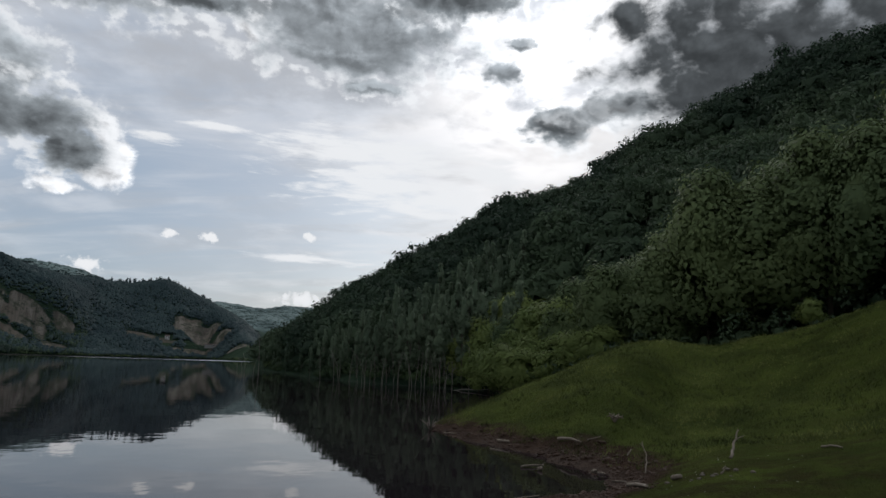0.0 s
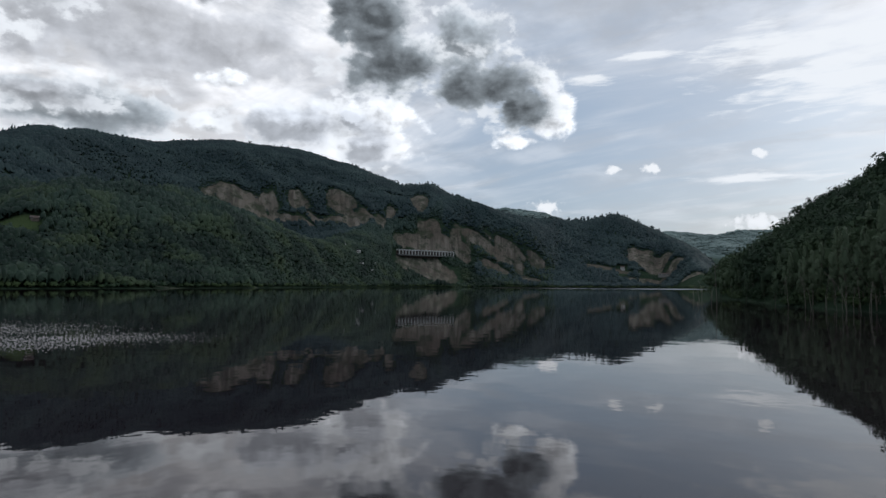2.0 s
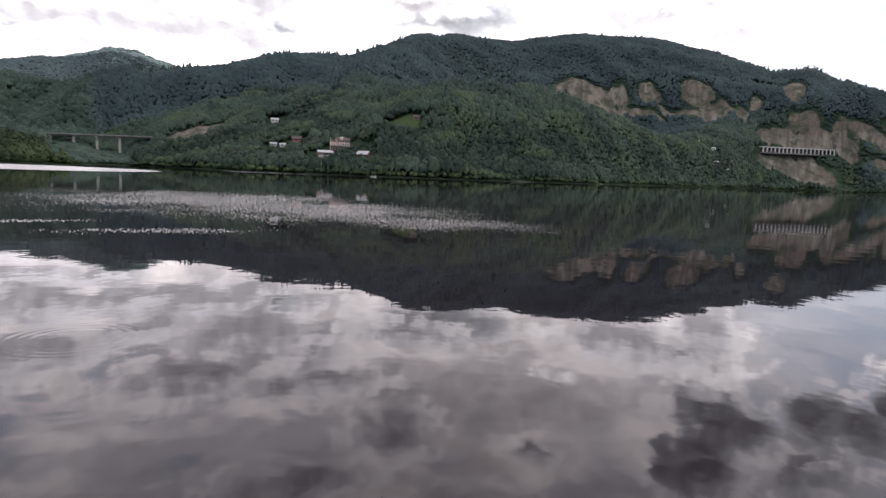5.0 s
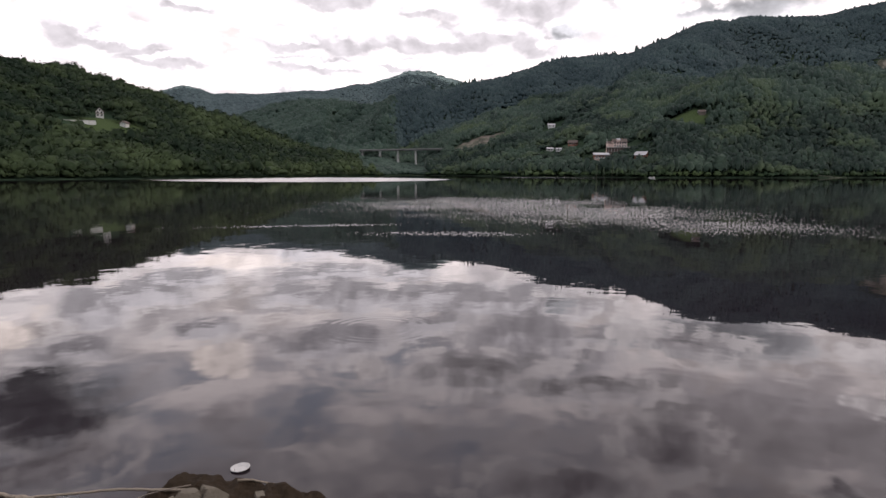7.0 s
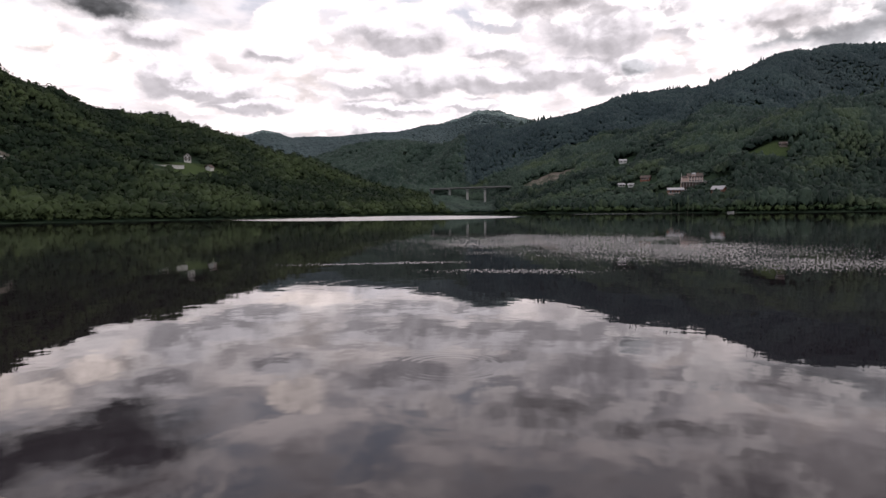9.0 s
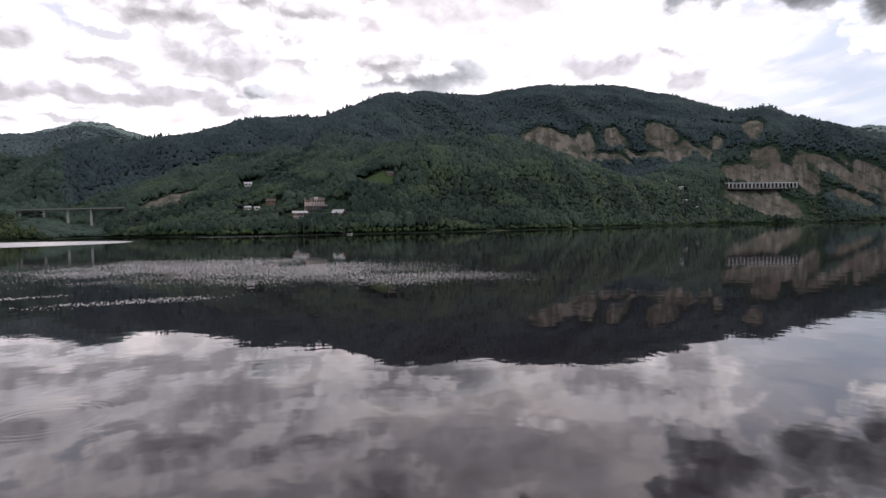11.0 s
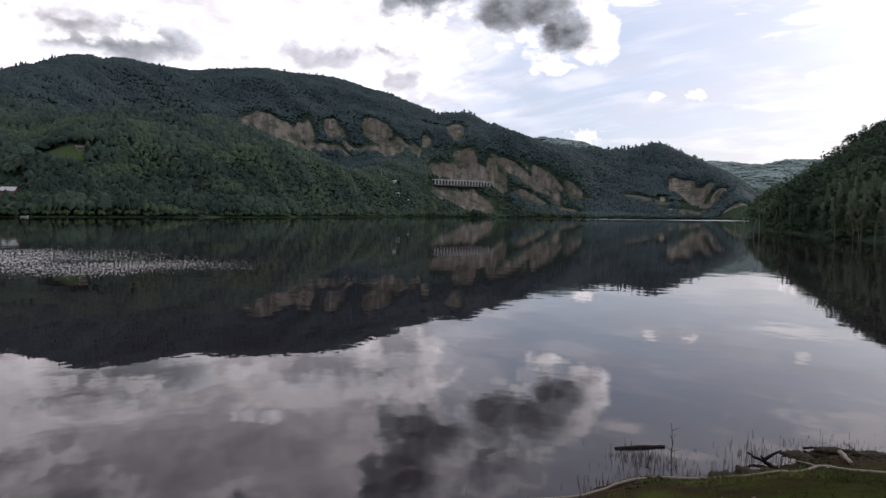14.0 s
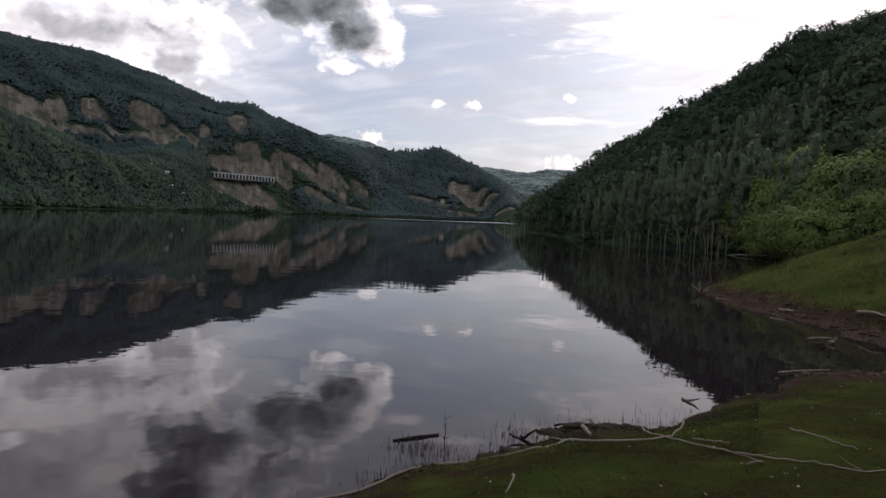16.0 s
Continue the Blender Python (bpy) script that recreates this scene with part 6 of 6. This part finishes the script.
    part("stub", joined("stub", [tube_arrays([foot, foot * (1, 1, 0.3), foot - np.array([0, 0, 0.5])], [0.012, 0.012, 0.012], 6)], WET_WOOD), ob)
    # dead branching weed standing beside the log
    m = Matrix.Translation(bearing(-22.2, 8.45, -0.1))
    weed = thing("dead_weed", "dark dead branching weed standing in shallow water", "plant", m)
    stalk = bent([(0, 0, 0), (0.02, 0, 0.26), (0.0, 0.01, 0.52)], 7, rng, 0.004)
    part("stalk", joined("stalk", [tube_arrays(stalk, np.linspace(0.008, 0.003, 7), 5)], REED), weed)
    for k in range(7):
        b = stalk[2 + k % 4]
        a = k * 2.3
        tip = b + np.array([math.cos(a) * 0.1, math.sin(a) * 0.1, 0.04 + 0.02 * (k % 3)])
        part("twig", joined("twig", [tube_arrays([b, (b + tip) / 2, tip], [0.004, 0.003, 0.002], 4)], REED), weed)
    # grey floating piece of wood
    make_pole("floating_wood", "short dark brown piece of wood floating near the bank", [(-1.85, 11.9, 0.02), (-1.4, 11.75, 0.02), (-0.8, 11.55, 0.0)], 0.015, 0.03, BARK, 82, 0.008, 1, 8)
    for k, (az, r, sx, sy, sz) in enumerate(((-18.2, 7.75, 0.34, 0.22, 0.09), (-16.2, 8.0, 0.36, 0.25, 0.10), (-14.8, 8.3, 0.3, 0.2, 0.07), (-12.6, 9.2, 0.42, 0.26, 0.12), (-10.4, 9.45, 0.45, 0.24, 0.12),
                                             (-8.0, 9.55, 0.5, 0.25, 0.11), (-5.6, 9.6, 0.45, 0.22, 0.09), (-3.0, 9.8, 0.4, 0.25, 0.07))):
        make_lump("mud_clod", "dark rooty mud clod at the waterline", "mud", (az, r, 0.0), (sx * 0.42, sy * 0.7, sz * 0.4), MUD, 90 + k, 0.7, 0.4, 4)
    for k, (az, r, s) in enumerate(((2.4, 12.4, 0.14), (3.2, 12.6, 0.12), (4.3, 13.0, 0.10), (5.2, 14.6, 0.13), (3.9, 11.6, 0.08), (6.8, 11.0, 0.07), (1.7, 12.3, 0.08), (7.6, 9.6, 0.06), (4.8, 9.9, 0.05), (1.2, 6.9, 0.03), (6.0, 6.6, 0.03))):
        make_lump("stone", "small pale stone at the water's edge", "stone", (az, r, s * 0.15), (s * 0.26, s * 0.21, s * 0.16), STONE, 110 + k, 0.4, 0.1, 3)


def make_left_shore():
    make_pole("driftwood_pole", "thick pale peeled pole lying at the water's edge", [(-137.6, 8.56, 0.02), (-136.0, 8.24, 0.02), (-134.3, 7.86, 0.02), (-131.7, 7.37, 0.02), (-129.7, 7.03, 0.02), (-127.5, 6.76, 0.02), (-126.0, 6.62, 0.01)], 0.027, 0.020, PEELED, 131, 0.006, 0, 34, 12)
    make_pole("driftwood_pole", "long thin pale pole on the muddy bank", [(-128.9, 6.78, 0.05), (-125.5, 6.58, 0.07), (-121.2, 6.36, 0.11), (-116.3, 6.02, -0.015)], 0.010, 0.014, PEELED, 132, 0.003, 0, 30)
    make_pole("driftwood_pole", "pale forked pole on the grassy bank", [(-129.0, 6.86, 0.05), (-127.9, 6.7, 0.04), (-126.7, 6.5, 0.02), (-125.0, 6.36, 0.02), (-122.9, 6.15, 0.02), (-119.5, 5.7, 0.0)], 0.020, 0.013, PEELED, 133, 0.006, 0, 24, 10)
    make_pole("stick", "thin pale stick lying on the mound's crest", [(-112.1, 6.0, 0.01), (-110.7, 6.02, 0.012), (-108.4, 5.96, 0.01)], 0.011, 0.008, PEELED, 134, 0.003, 0, 10)
    make_pole("stick", "thin dark stick lying on the mud", [(-121.6, 6.25, 0.03), (-119.0, 6.12, 0.03), (-116.0, 5.98, 0.02)], 0.007, 0.005, GREY_WOOD, 135, 0.006, 0, 12)
    make_pole("stick", "thin grey stick lying in the weedy bank", [(-133.9, 7.15, 0.03), (-131.5, 7.0, 0.03), (-129.2, 6.85, 0.04)], 0.008, 0.005, PEELED, 136, 0.006, 0, 12)
    for k, (az, r, sx, sy, sz) in enumerate(((-79.5, 5.25, 0.16, 0.12, 0.07), (-73.5, 5.3, 0.3, 0.16, 0.09), (-70.0, 5.35, 0.42, 0.2, 0.11), (-66.2, 5.3, 0.42, 0.2, 0.09), (-63, 5.25, 0.3, 0.2, 0.07), (-122.4, 6.15, 0.2, 0.13, 0.07), (-135.2, 7.5, 0.18, 0.12, 0.06))):
        make_lump("mud_clod", "broken brown mud bank clod with roots", "mud", (az, r, 0.0), (sx * 0.85, sy * 0.8, sz * 0.4), MUD, 140 + k, 0.6, 0.34, 4)
    make_rock("boulder", "tan and grey split angular boulder half sunk in the mud", (-115.0, 5.66, -0.03), (0.20, 0.14, 0.16), 160, 8, cleft=-0.05)
    make_rock("stone", "small flat square pale stone on the mud", (-110.3, 5.78, 0.0), (0.062, 0.055, 0.030), 161, -30)
    make_rock("stone", "small angular grey stone on the mud", (-117.6, 5.85, 0.0), (0.035, 0.03, 0.026), 162, 25)
    make_rock("stone", "upright grey stone at the edge of the bank", (-137.6, 8.15, 0.0), (0.075, 0.05, 0.09), 163, 15)
    make_rock("stone", "pale stone at the foot of the mound", (-102.0, 5.62, 0.0), (0.06, 0.05, 0.035), 166, 40)
    make_rock("stone", "small pale stone in the weedy bank", (-132.1, 7.05, 0.0), (0.045, 0.04, 0.03), 167, 70)
    make_rock("stone", "small pale stone in the weedy bank", (-133.0, 7.17, 0.0), (0.05, 0.03, 0.035), 168, 10)
    make_lump("plastic_bag", "crumpled translucent plastic bag wedged under poles", "litter", (-125.3, 6.56, 0.02), (0.10, 0.06, 0.04), PLASTIC, 164, 0.7, 0.35, 4, 15)
    make_lump("plastic_scrap", "small torn white plastic scrap on the bank", "litter", (-126.6, 6.44, 0.03), (0.045, 0.03, 0.022), PLASTIC, 169, 0.8, 0.4, 3, 40)
    make_pole("stub", "short dark stub standing at the water's edge", [(-74.0, 5.35, 0.02), (-73.9, 5.36, 0.10), (-73.8, 5.38, 0.16)], 0.012, 0.008, WET_WOOD, 165, 0.002, 0, 5)
    # a floating dish with a raised rim
    bm = bmesh.new()
    rings = ((0.0, 0.010), (0.05, 0.012), (0.075, 0.010), (0.085, 0.018), (0.105, 0.03), (0.12, 0.034), (0.122, 0.028), (0.10, 0.012), (0.08, -0.004), (0.0, -0.004))
    loops = [[bm.verts.new((r * math.cos(a * math.pi / 14), r * math.sin(a * math.pi / 14), z)) for a in range(28)] if r else [bm.verts.new((0, 0, z))] for r, z in rings]
    for lo, hi in zip(loops, loops[1:]):
        for k in range(28):
            n = (k + 1) % 28
            if len(lo) == 1:
                bm.faces.new((lo[0], hi[k], hi[n]))
            elif len(hi) == 1:
                bm.faces.new((lo[k], hi[0], lo[n]))
            else:
                bm.faces.new((lo[k], hi[k], hi[n], lo[n]))
    bmesh.ops.recalc_face_normals(bm, faces=bm.faces[:])
    me = bpy.data.meshes.new("foam_dish")
    bm.to_mesh(me)
    bm.free()
    me.polygons.foreach_set("use_smooth", np.ones(len(me.polygons), bool))
    me.materials.append(FOAM)
    ob = new("foam_dish", me)
    ob.matrix_world = Matrix.Translation(bearing(-111.9, 6.58, -0.005)) @ pose(0, 0, 0, 3, 2, 0) @ Matrix.Scale(0.8, 4)
    tagged(ob, "white foam dish floating near the bank", "litter")


def make_promontory():
    """Driftwood strewn over the grassy point and its muddy margin."""
    rows = [("log", "thick pale split log on the muddy slope", [(10.4, 24.3, 0.05), (11.4, 23.7, 0.10), (12.3, 23.2, 0.03)], 0.10, 0.05, 1), ("stick", "thin pale stick on the grass slope", [(12.8, 23.4, 0.02), (13.9, 23.5, 0.06)], 0.035, 0.02, 0),
            ("stick", "long pale stick at the edge of the bay", [(7.2, 20.45, 0.03), (8.2, 20.7, 0.06), (9.2, 20.9, 0.05)], 0.045, 0.025, 1), ("log", "short pale log end in the mud", [(8.7, 20.2, 0.02), (9.0, 20.1, 0.06)], 0.08, 0.08, 0),
            ("log", "short pale log end in the mud", [(13.2, 20.2, 0.03), (13.5, 20.1, 0.06)], 0.09, 0.08, 0), ("stick", "pale stick in the mud", [(13.5, 20.2, 0.02), (14.3, 20.0, 0.03)], 0.04, 0.03, 0),
            ("stick", "upright bent pale stick on the mud", [(17.4, 19.2, 0.0), (17.5, 19.6, 0.4), (17.2, 19.8, 0.8)], 0.035, 0.02, 1), ("stick", "long pale stick lying on the mud", [(14.8, 18.7, 0.02), (15.9, 18.2, 0.02), (16.9, 17.7, 0.02)], 0.03, 0.02, 0),
            ("log", "smooth pale log lying on the grass edge", [(16.0, 17.1, 0.02), (16.8, 16.5, 0.03), (17.5, 15.8, 0.02)], 0.075, 0.06, 0), ("log", "short pinkish log on the grass", [(19.5, 16.2, 0.03), (20.1, 15.9, 0.03)], 0.09, 0.08, 0),
            ("stick", "leaning pale forked stick on the grass", [(23.9, 17.8, 0.0), (24.2, 18.4, 0.3), (24.5, 18.6, 0.62)], 0.06, 0.03, 1), ("stick", "pale stick half hidden in grass", [(30.2, 18.8, 0.03), (30.9, 18.3, 0.05), (31.5, 17.8, 0.02)], 0.04, 0.025, 0),
            ("stick", "short pale stick on the grass", [(23.1, 15.6, 0.0), (23.4, 15.7, 0.14)], 0.03, 0.02, 0), ("stick", "short pale stick on the grass", [(16.0, 21.5, 0.0), (16.4, 21.8, 0.10)], 0.03, 0.02, 0),
            ("log", "short pale log on the muddy rim", [(5.2, 26.1, 0.03), (6.2, 25.6, 0.03)], 0.08, 0.07, 0), ("stick", "pale stick at the muddy rim", [(0.6, 29.5, 0.02), (1.6, 28.6, 0.03)], 0.04, 0.03, 0), ("stick", "short stick in shallow water", [(4.6, 24.6, 0.02), (5.6, 24.2, 0.02)], 0.03, 0.02, 0)]
    for k, (name, label, spots, thick, thin, twigs) in enumerate(rows):
        make_pole(name, label, spots, thick * 0.62, thin * 0.62, DRIFTWOOD, 200 + k, 0.012, twigs, 10, 8)
    # a bleached root tangle
    rng = np.random.default_rng(230)
    ob = thing("root_tangle", "bleached tangle of roots lying on the grass slope", "driftwood", Matrix.Translation(near(15.1, 25.0)))
    for k in range(9):
        a = k * 0.75
        tip = (math.cos(a) * rng.uniform(0.2, 0.5), math.sin(a) * rng.uniform(0.2, 0.4), rng.uniform(0.0, 0.4))
        part("root", joined("root", [tube_arrays(bent([(0, 0, 0.08), (tip[0] * 0.5, tip[1] * 0.5, 0.25), tip], 7, rng, 0.03), np.linspace(0.05, 0.012, 7), 6, 0.15, rng)], DRIFTWOOD), ob)
    ob = thing("dead_bush", "small bare twiggy bush at the tip of the point", "plant", Matrix.Translation(near(-0.6, 30.7)))
    for k in range(12):
        a = k * 0.9
        tip = (math.cos(a) * rng.uniform(0.2, 0.6), math.sin(a) * rng.uniform(0.2, 0.6), rng.uniform(0.2, 0.7))
        part("twig", joined("twig", [tube_arrays([(0, 0, -0.05), (tip[0] * 0.4, tip[1] * 0.4, tip[2] * 0.6), tip], [0.02, 0.014, 0.006], 5)], GREY_WOOD), ob)
    for k in range(26):
        az = -0.3 + k * 0.62
        r = float(np.interp(az, [-0.5, 3, 6, 9.5, 12.5, 16], [30.4, 26.6, 25.2, 22.8, 21, 21])) + rng.uniform(0.1, 2.2)
        s = rng.uniform(0.06, 0.18)
        make_lump("mud_clod", "crumbling red-brown earth clod below the turf", "mud", (az, r, 0.0), (s * 0.9, s * 0.8, s * 0.5), EARTH, 240 + k, 0.7, 0.36, 4)
    for k in range(12):
        az, r = 19.5 + k * 0.5 + rng.normal(0, 0.4), 15.5 + rng.uniform(-0.4, 0.6)
        s = rng.uniform(0.03, 0.06)
        make_lump("stone", "small pale stone on the grass", "stone", (az, r, s * 0.3), (s, s * 0.8, s * 0.6), STONE, 280 + k, 0.4, 0.08, 2)


def make_reeds():
    """Dead reed stubble standing in the shallows."""
    rng = np.random.default_rng(300)
    chunks = []
    spots = [(rng.normal(-24.5, 1.6), rng.normal(8.25, 0.22)) for _ in range(260)] + [(rng.uniform(-30, -1), None) for _ in range(520)] + [(rng.normal(-15.5, 1.5), rng.normal(9.0, 0.3)) for _ in range(140)] + [(rng.uniform(-60, -30), None) for _ in range(60)]
    b = np.array(BANDS[1], float)
    for az, r in spots:
        if r is None:
            r = float(np.interp(az, b[:, 0], b[:, 1])) + abs(rng.normal(0, 0.45)) - 0.1
        p = near(az, r)
        bed = float(ground_at(np.array([p.x]), np.array([p.y]))[0])
        tall = rng.uniform(0.015, 0.06) * (2.2 if rng.random() < 0.07 else 1.0)
        lean = rng.normal(0, 0.12, 2) * tall
        base = np.array([p.x, p.y, bed - 0.05])
        tip = np.array([p.x + lean[0], p.y + lean[1], max(bed, 0) + tall])
        chunks.append(tube_arrays([base, (base + tip) / 2, tip], [0.005, 0.0045, 0.002], 3))
    ob = new("reeds", joined("reeds", chunks, REED, False))
    tagged(ob, "dark dead reed stubble standing in the shallows", "reeds", kind="stuff")


def make_grass(name, label, seed, az, r, count, tall, wide, tuft, low=0.2, mat=None):
    """Blades in tufts on the turf."""
    rng = np.random.default_rng(seed)
    a = np.radians(rng.uniform(az[0], az[1], count))
    q = np.sqrt(rng.uniform(r[0] ** 2, r[1] ** 2, count))
    x, y = np.sin(a) * q, np.cos(a) * q
    z = ground_at(x, y)
    grow = 0.5 + 0.5 * rough_noise(x, y, 1.3, 17, 3)
    ok = (z > np.where(a < -1.9, min(low, 0.1), low) + 0.25 * rough_noise(x, y, 0.9, 8, 2)) & (rng.random(count) < 0.25 + grow)
    x, y, z, grow = x[ok], y[ok], z[ok], grow[ok]
    n = len(x)
    c = np.repeat(np.stack([x, y, z - 0.01], -1), tuft, axis=0)
    c[:, :2] += rng.normal(0, wide * 5, (n * tuft, 2))
    h = tall * np.repeat(0.4 + 0.9 * grow, tuft) * rng.uniform(0.5, 1.2, n * tuft)
    t = rng.uniform(0, 2 * math.pi, n * tuft)
    side = np.stack([np.cos(t), np.sin(t), np.zeros_like(t)], -1) * wide
    bend = np.stack([rng.normal(0, 0.45, n * tuft), rng.normal(0, 0.45, n * tuft), np.ones(n * tuft)], -1) * h[:, None]
    verts = np.stack([c - side, c + side, c + bend], 1).reshape(-1, 3)
    ob = new(name, mesh_from(name, verts, np.arange(len(verts)).reshape(-1, 3), mat or GRASS))
    tagged(ob, label, "grass", kind="stuff")


SOIL = plain("mound_soil", (0.006, 0.0045, 0.003), (0.040, 0.027, 0.016), 0.95, 16.0, 0.05)
EARTH = plain("red_brown_earth", (0.022, 0.014, 0.010), (0.060, 0.038, 0.027), 0.85, 4.0, 0.03)
BANK_GRASS = foliage_material("olive_grass", (0.024, 0.027, 0.010), (0.084, 0.088, 0.029), patchy=0.7)
WEEDS = foliage_material("olive_weeds", (0.011, 0.012, 0.004), (0.042, 0.043, 0.014), patchy=0.5)
GRASS = foliage_material("grass_blades", (0.030, 0.040, 0.013), (0.138, 0.156, 0.044), patchy=0.75)
make_mound()
make_right_shore()
make_left_shore()
make_promontory()
make_reeds()


def make_flecks():
    """Small pale petals and chips scattered in the turf."""
    rng = np.random.default_rng(330)
    n = 420
    a, q = np.radians(rng.uniform(-20, 44, n)), rng.uniform(4.5, 19, n)
    x, y = np.sin(a) * q, np.cos(a) * q
    z = ground_at(x, y)
    ok = z > 0.15
    c = np.stack([x, y, z + 0.03], -1)[ok]
    size = rng.uniform(0.004, 0.014, (len(c), 1, 1))
    verts = (c[:, None, :] + rng.normal(0, 1, (len(c), 4, 3)) * (1, 1, 0.5) * size).reshape(-1, 3)
    k = np.arange(len(c))[:, None] * 4
    faces = np.concatenate([k + np.array(f) for f in ((0, 1, 2), (0, 2, 3), (0, 3, 1), (1, 3, 2))])
    tagged(new("petals", mesh_from("petals", verts, faces, FLECK)), "tiny pale petals and chips scattered in the grass", "petals", kind="stuff")


FLECK = plain("pale_petal", (0.22, 0.21, 0.17), (0.42, 0.41, 0.36), 0.8, 20.0, 0.001)
make_flecks()


def make_crumbs(name, label, seed, az, count, spread, size, mat, high):
    """Crumbled earth strewn along the water's edge."""
    rng = np.random.default_rng(seed)
    a, q = np.radians(rng.uniform(*az, count)), rng.uniform(*spread, count)
    x, y = np.sin(a) * q, np.cos(a) * q
    z = ground_at(x, y)
    ok = (z > -0.06) & (z < high + 0.2 * rough_noise(x, y, 1.1, 41, 2)) & (rough_noise(x, y, 0.8, 45, 2) > -0.25)
    c = np.stack([x, y, z], -1)[ok]
    v, f = icosahedron()
    s = rng.uniform(0.25, 1.0, (len(c), 1, 1)) ** 2 * size
    verts = c[:, None, :] + v[None] * rng.uniform(0.5, 1.35, (len(c), 12, 1)) * s * np.array([1.2, 1.2, 0.7])
    faces = (f[None] + (np.arange(len(c)) * 12)[:, None, None]).reshape(-1, 3)
    tagged(new(name, mesh_from(name, verts.reshape(-1, 3), faces, mat)), label, "earth", kind="stuff")


make_crumbs("shore_earth", "dark crumbled mud along the near waterline", 341, (-26, 12), 9000, (5.5, 17), 0.045, MUD, 0.14)
make_crumbs("bank_earth", "dark crumbled mud and pebbles along the near bank", 342, (-139, -60), 12000, (4.0, 9), 0.032, MUD, 0.2)
make_crumbs("rim_earth", "crumbled red-brown earth round the grassy point", 343, (-1, 24), 9000, (15, 32), 0.075, EARTH, 0.34)
make_crumbs("pebbles", "small pale pebbles strewn over the weedy bank", 344, (-141, -122), 130, (5.0, 8.6), 0.024, STONE, 0.7)
make_grass("bank_grass", "short green grass on the near bank", 310, (-55, 50), (3.5, 20), 15500, 0.06, 0.004, 3, 0.2, BANK_GRASS)
make_grass("bank_weeds", "dark olive weeds and moss on the stony bank", 314, (-142, -55), (3.5, 9.5), 9000, 0.05, 0.005, 3, 0.12, WEEDS)
make_grass("shore_tufts", "dark grass tufts rooted in the mud at the waterline", 312, (-24, 4), (7, 12.5), 26000, 0.06, 0.004, 3, 0.03)
make_grass("mound_tufts", "dark grass and moss on the muddy mound", 313, (-122, -62), (4, 6.6), 7000, 0.022, 0.003, 3, 0.06, WEEDS)
make_grass("point_grass", "rough green grass on the rounded point", 311, (-1, 50), (20, 52), 36000, 0.17, 0.012, 3)
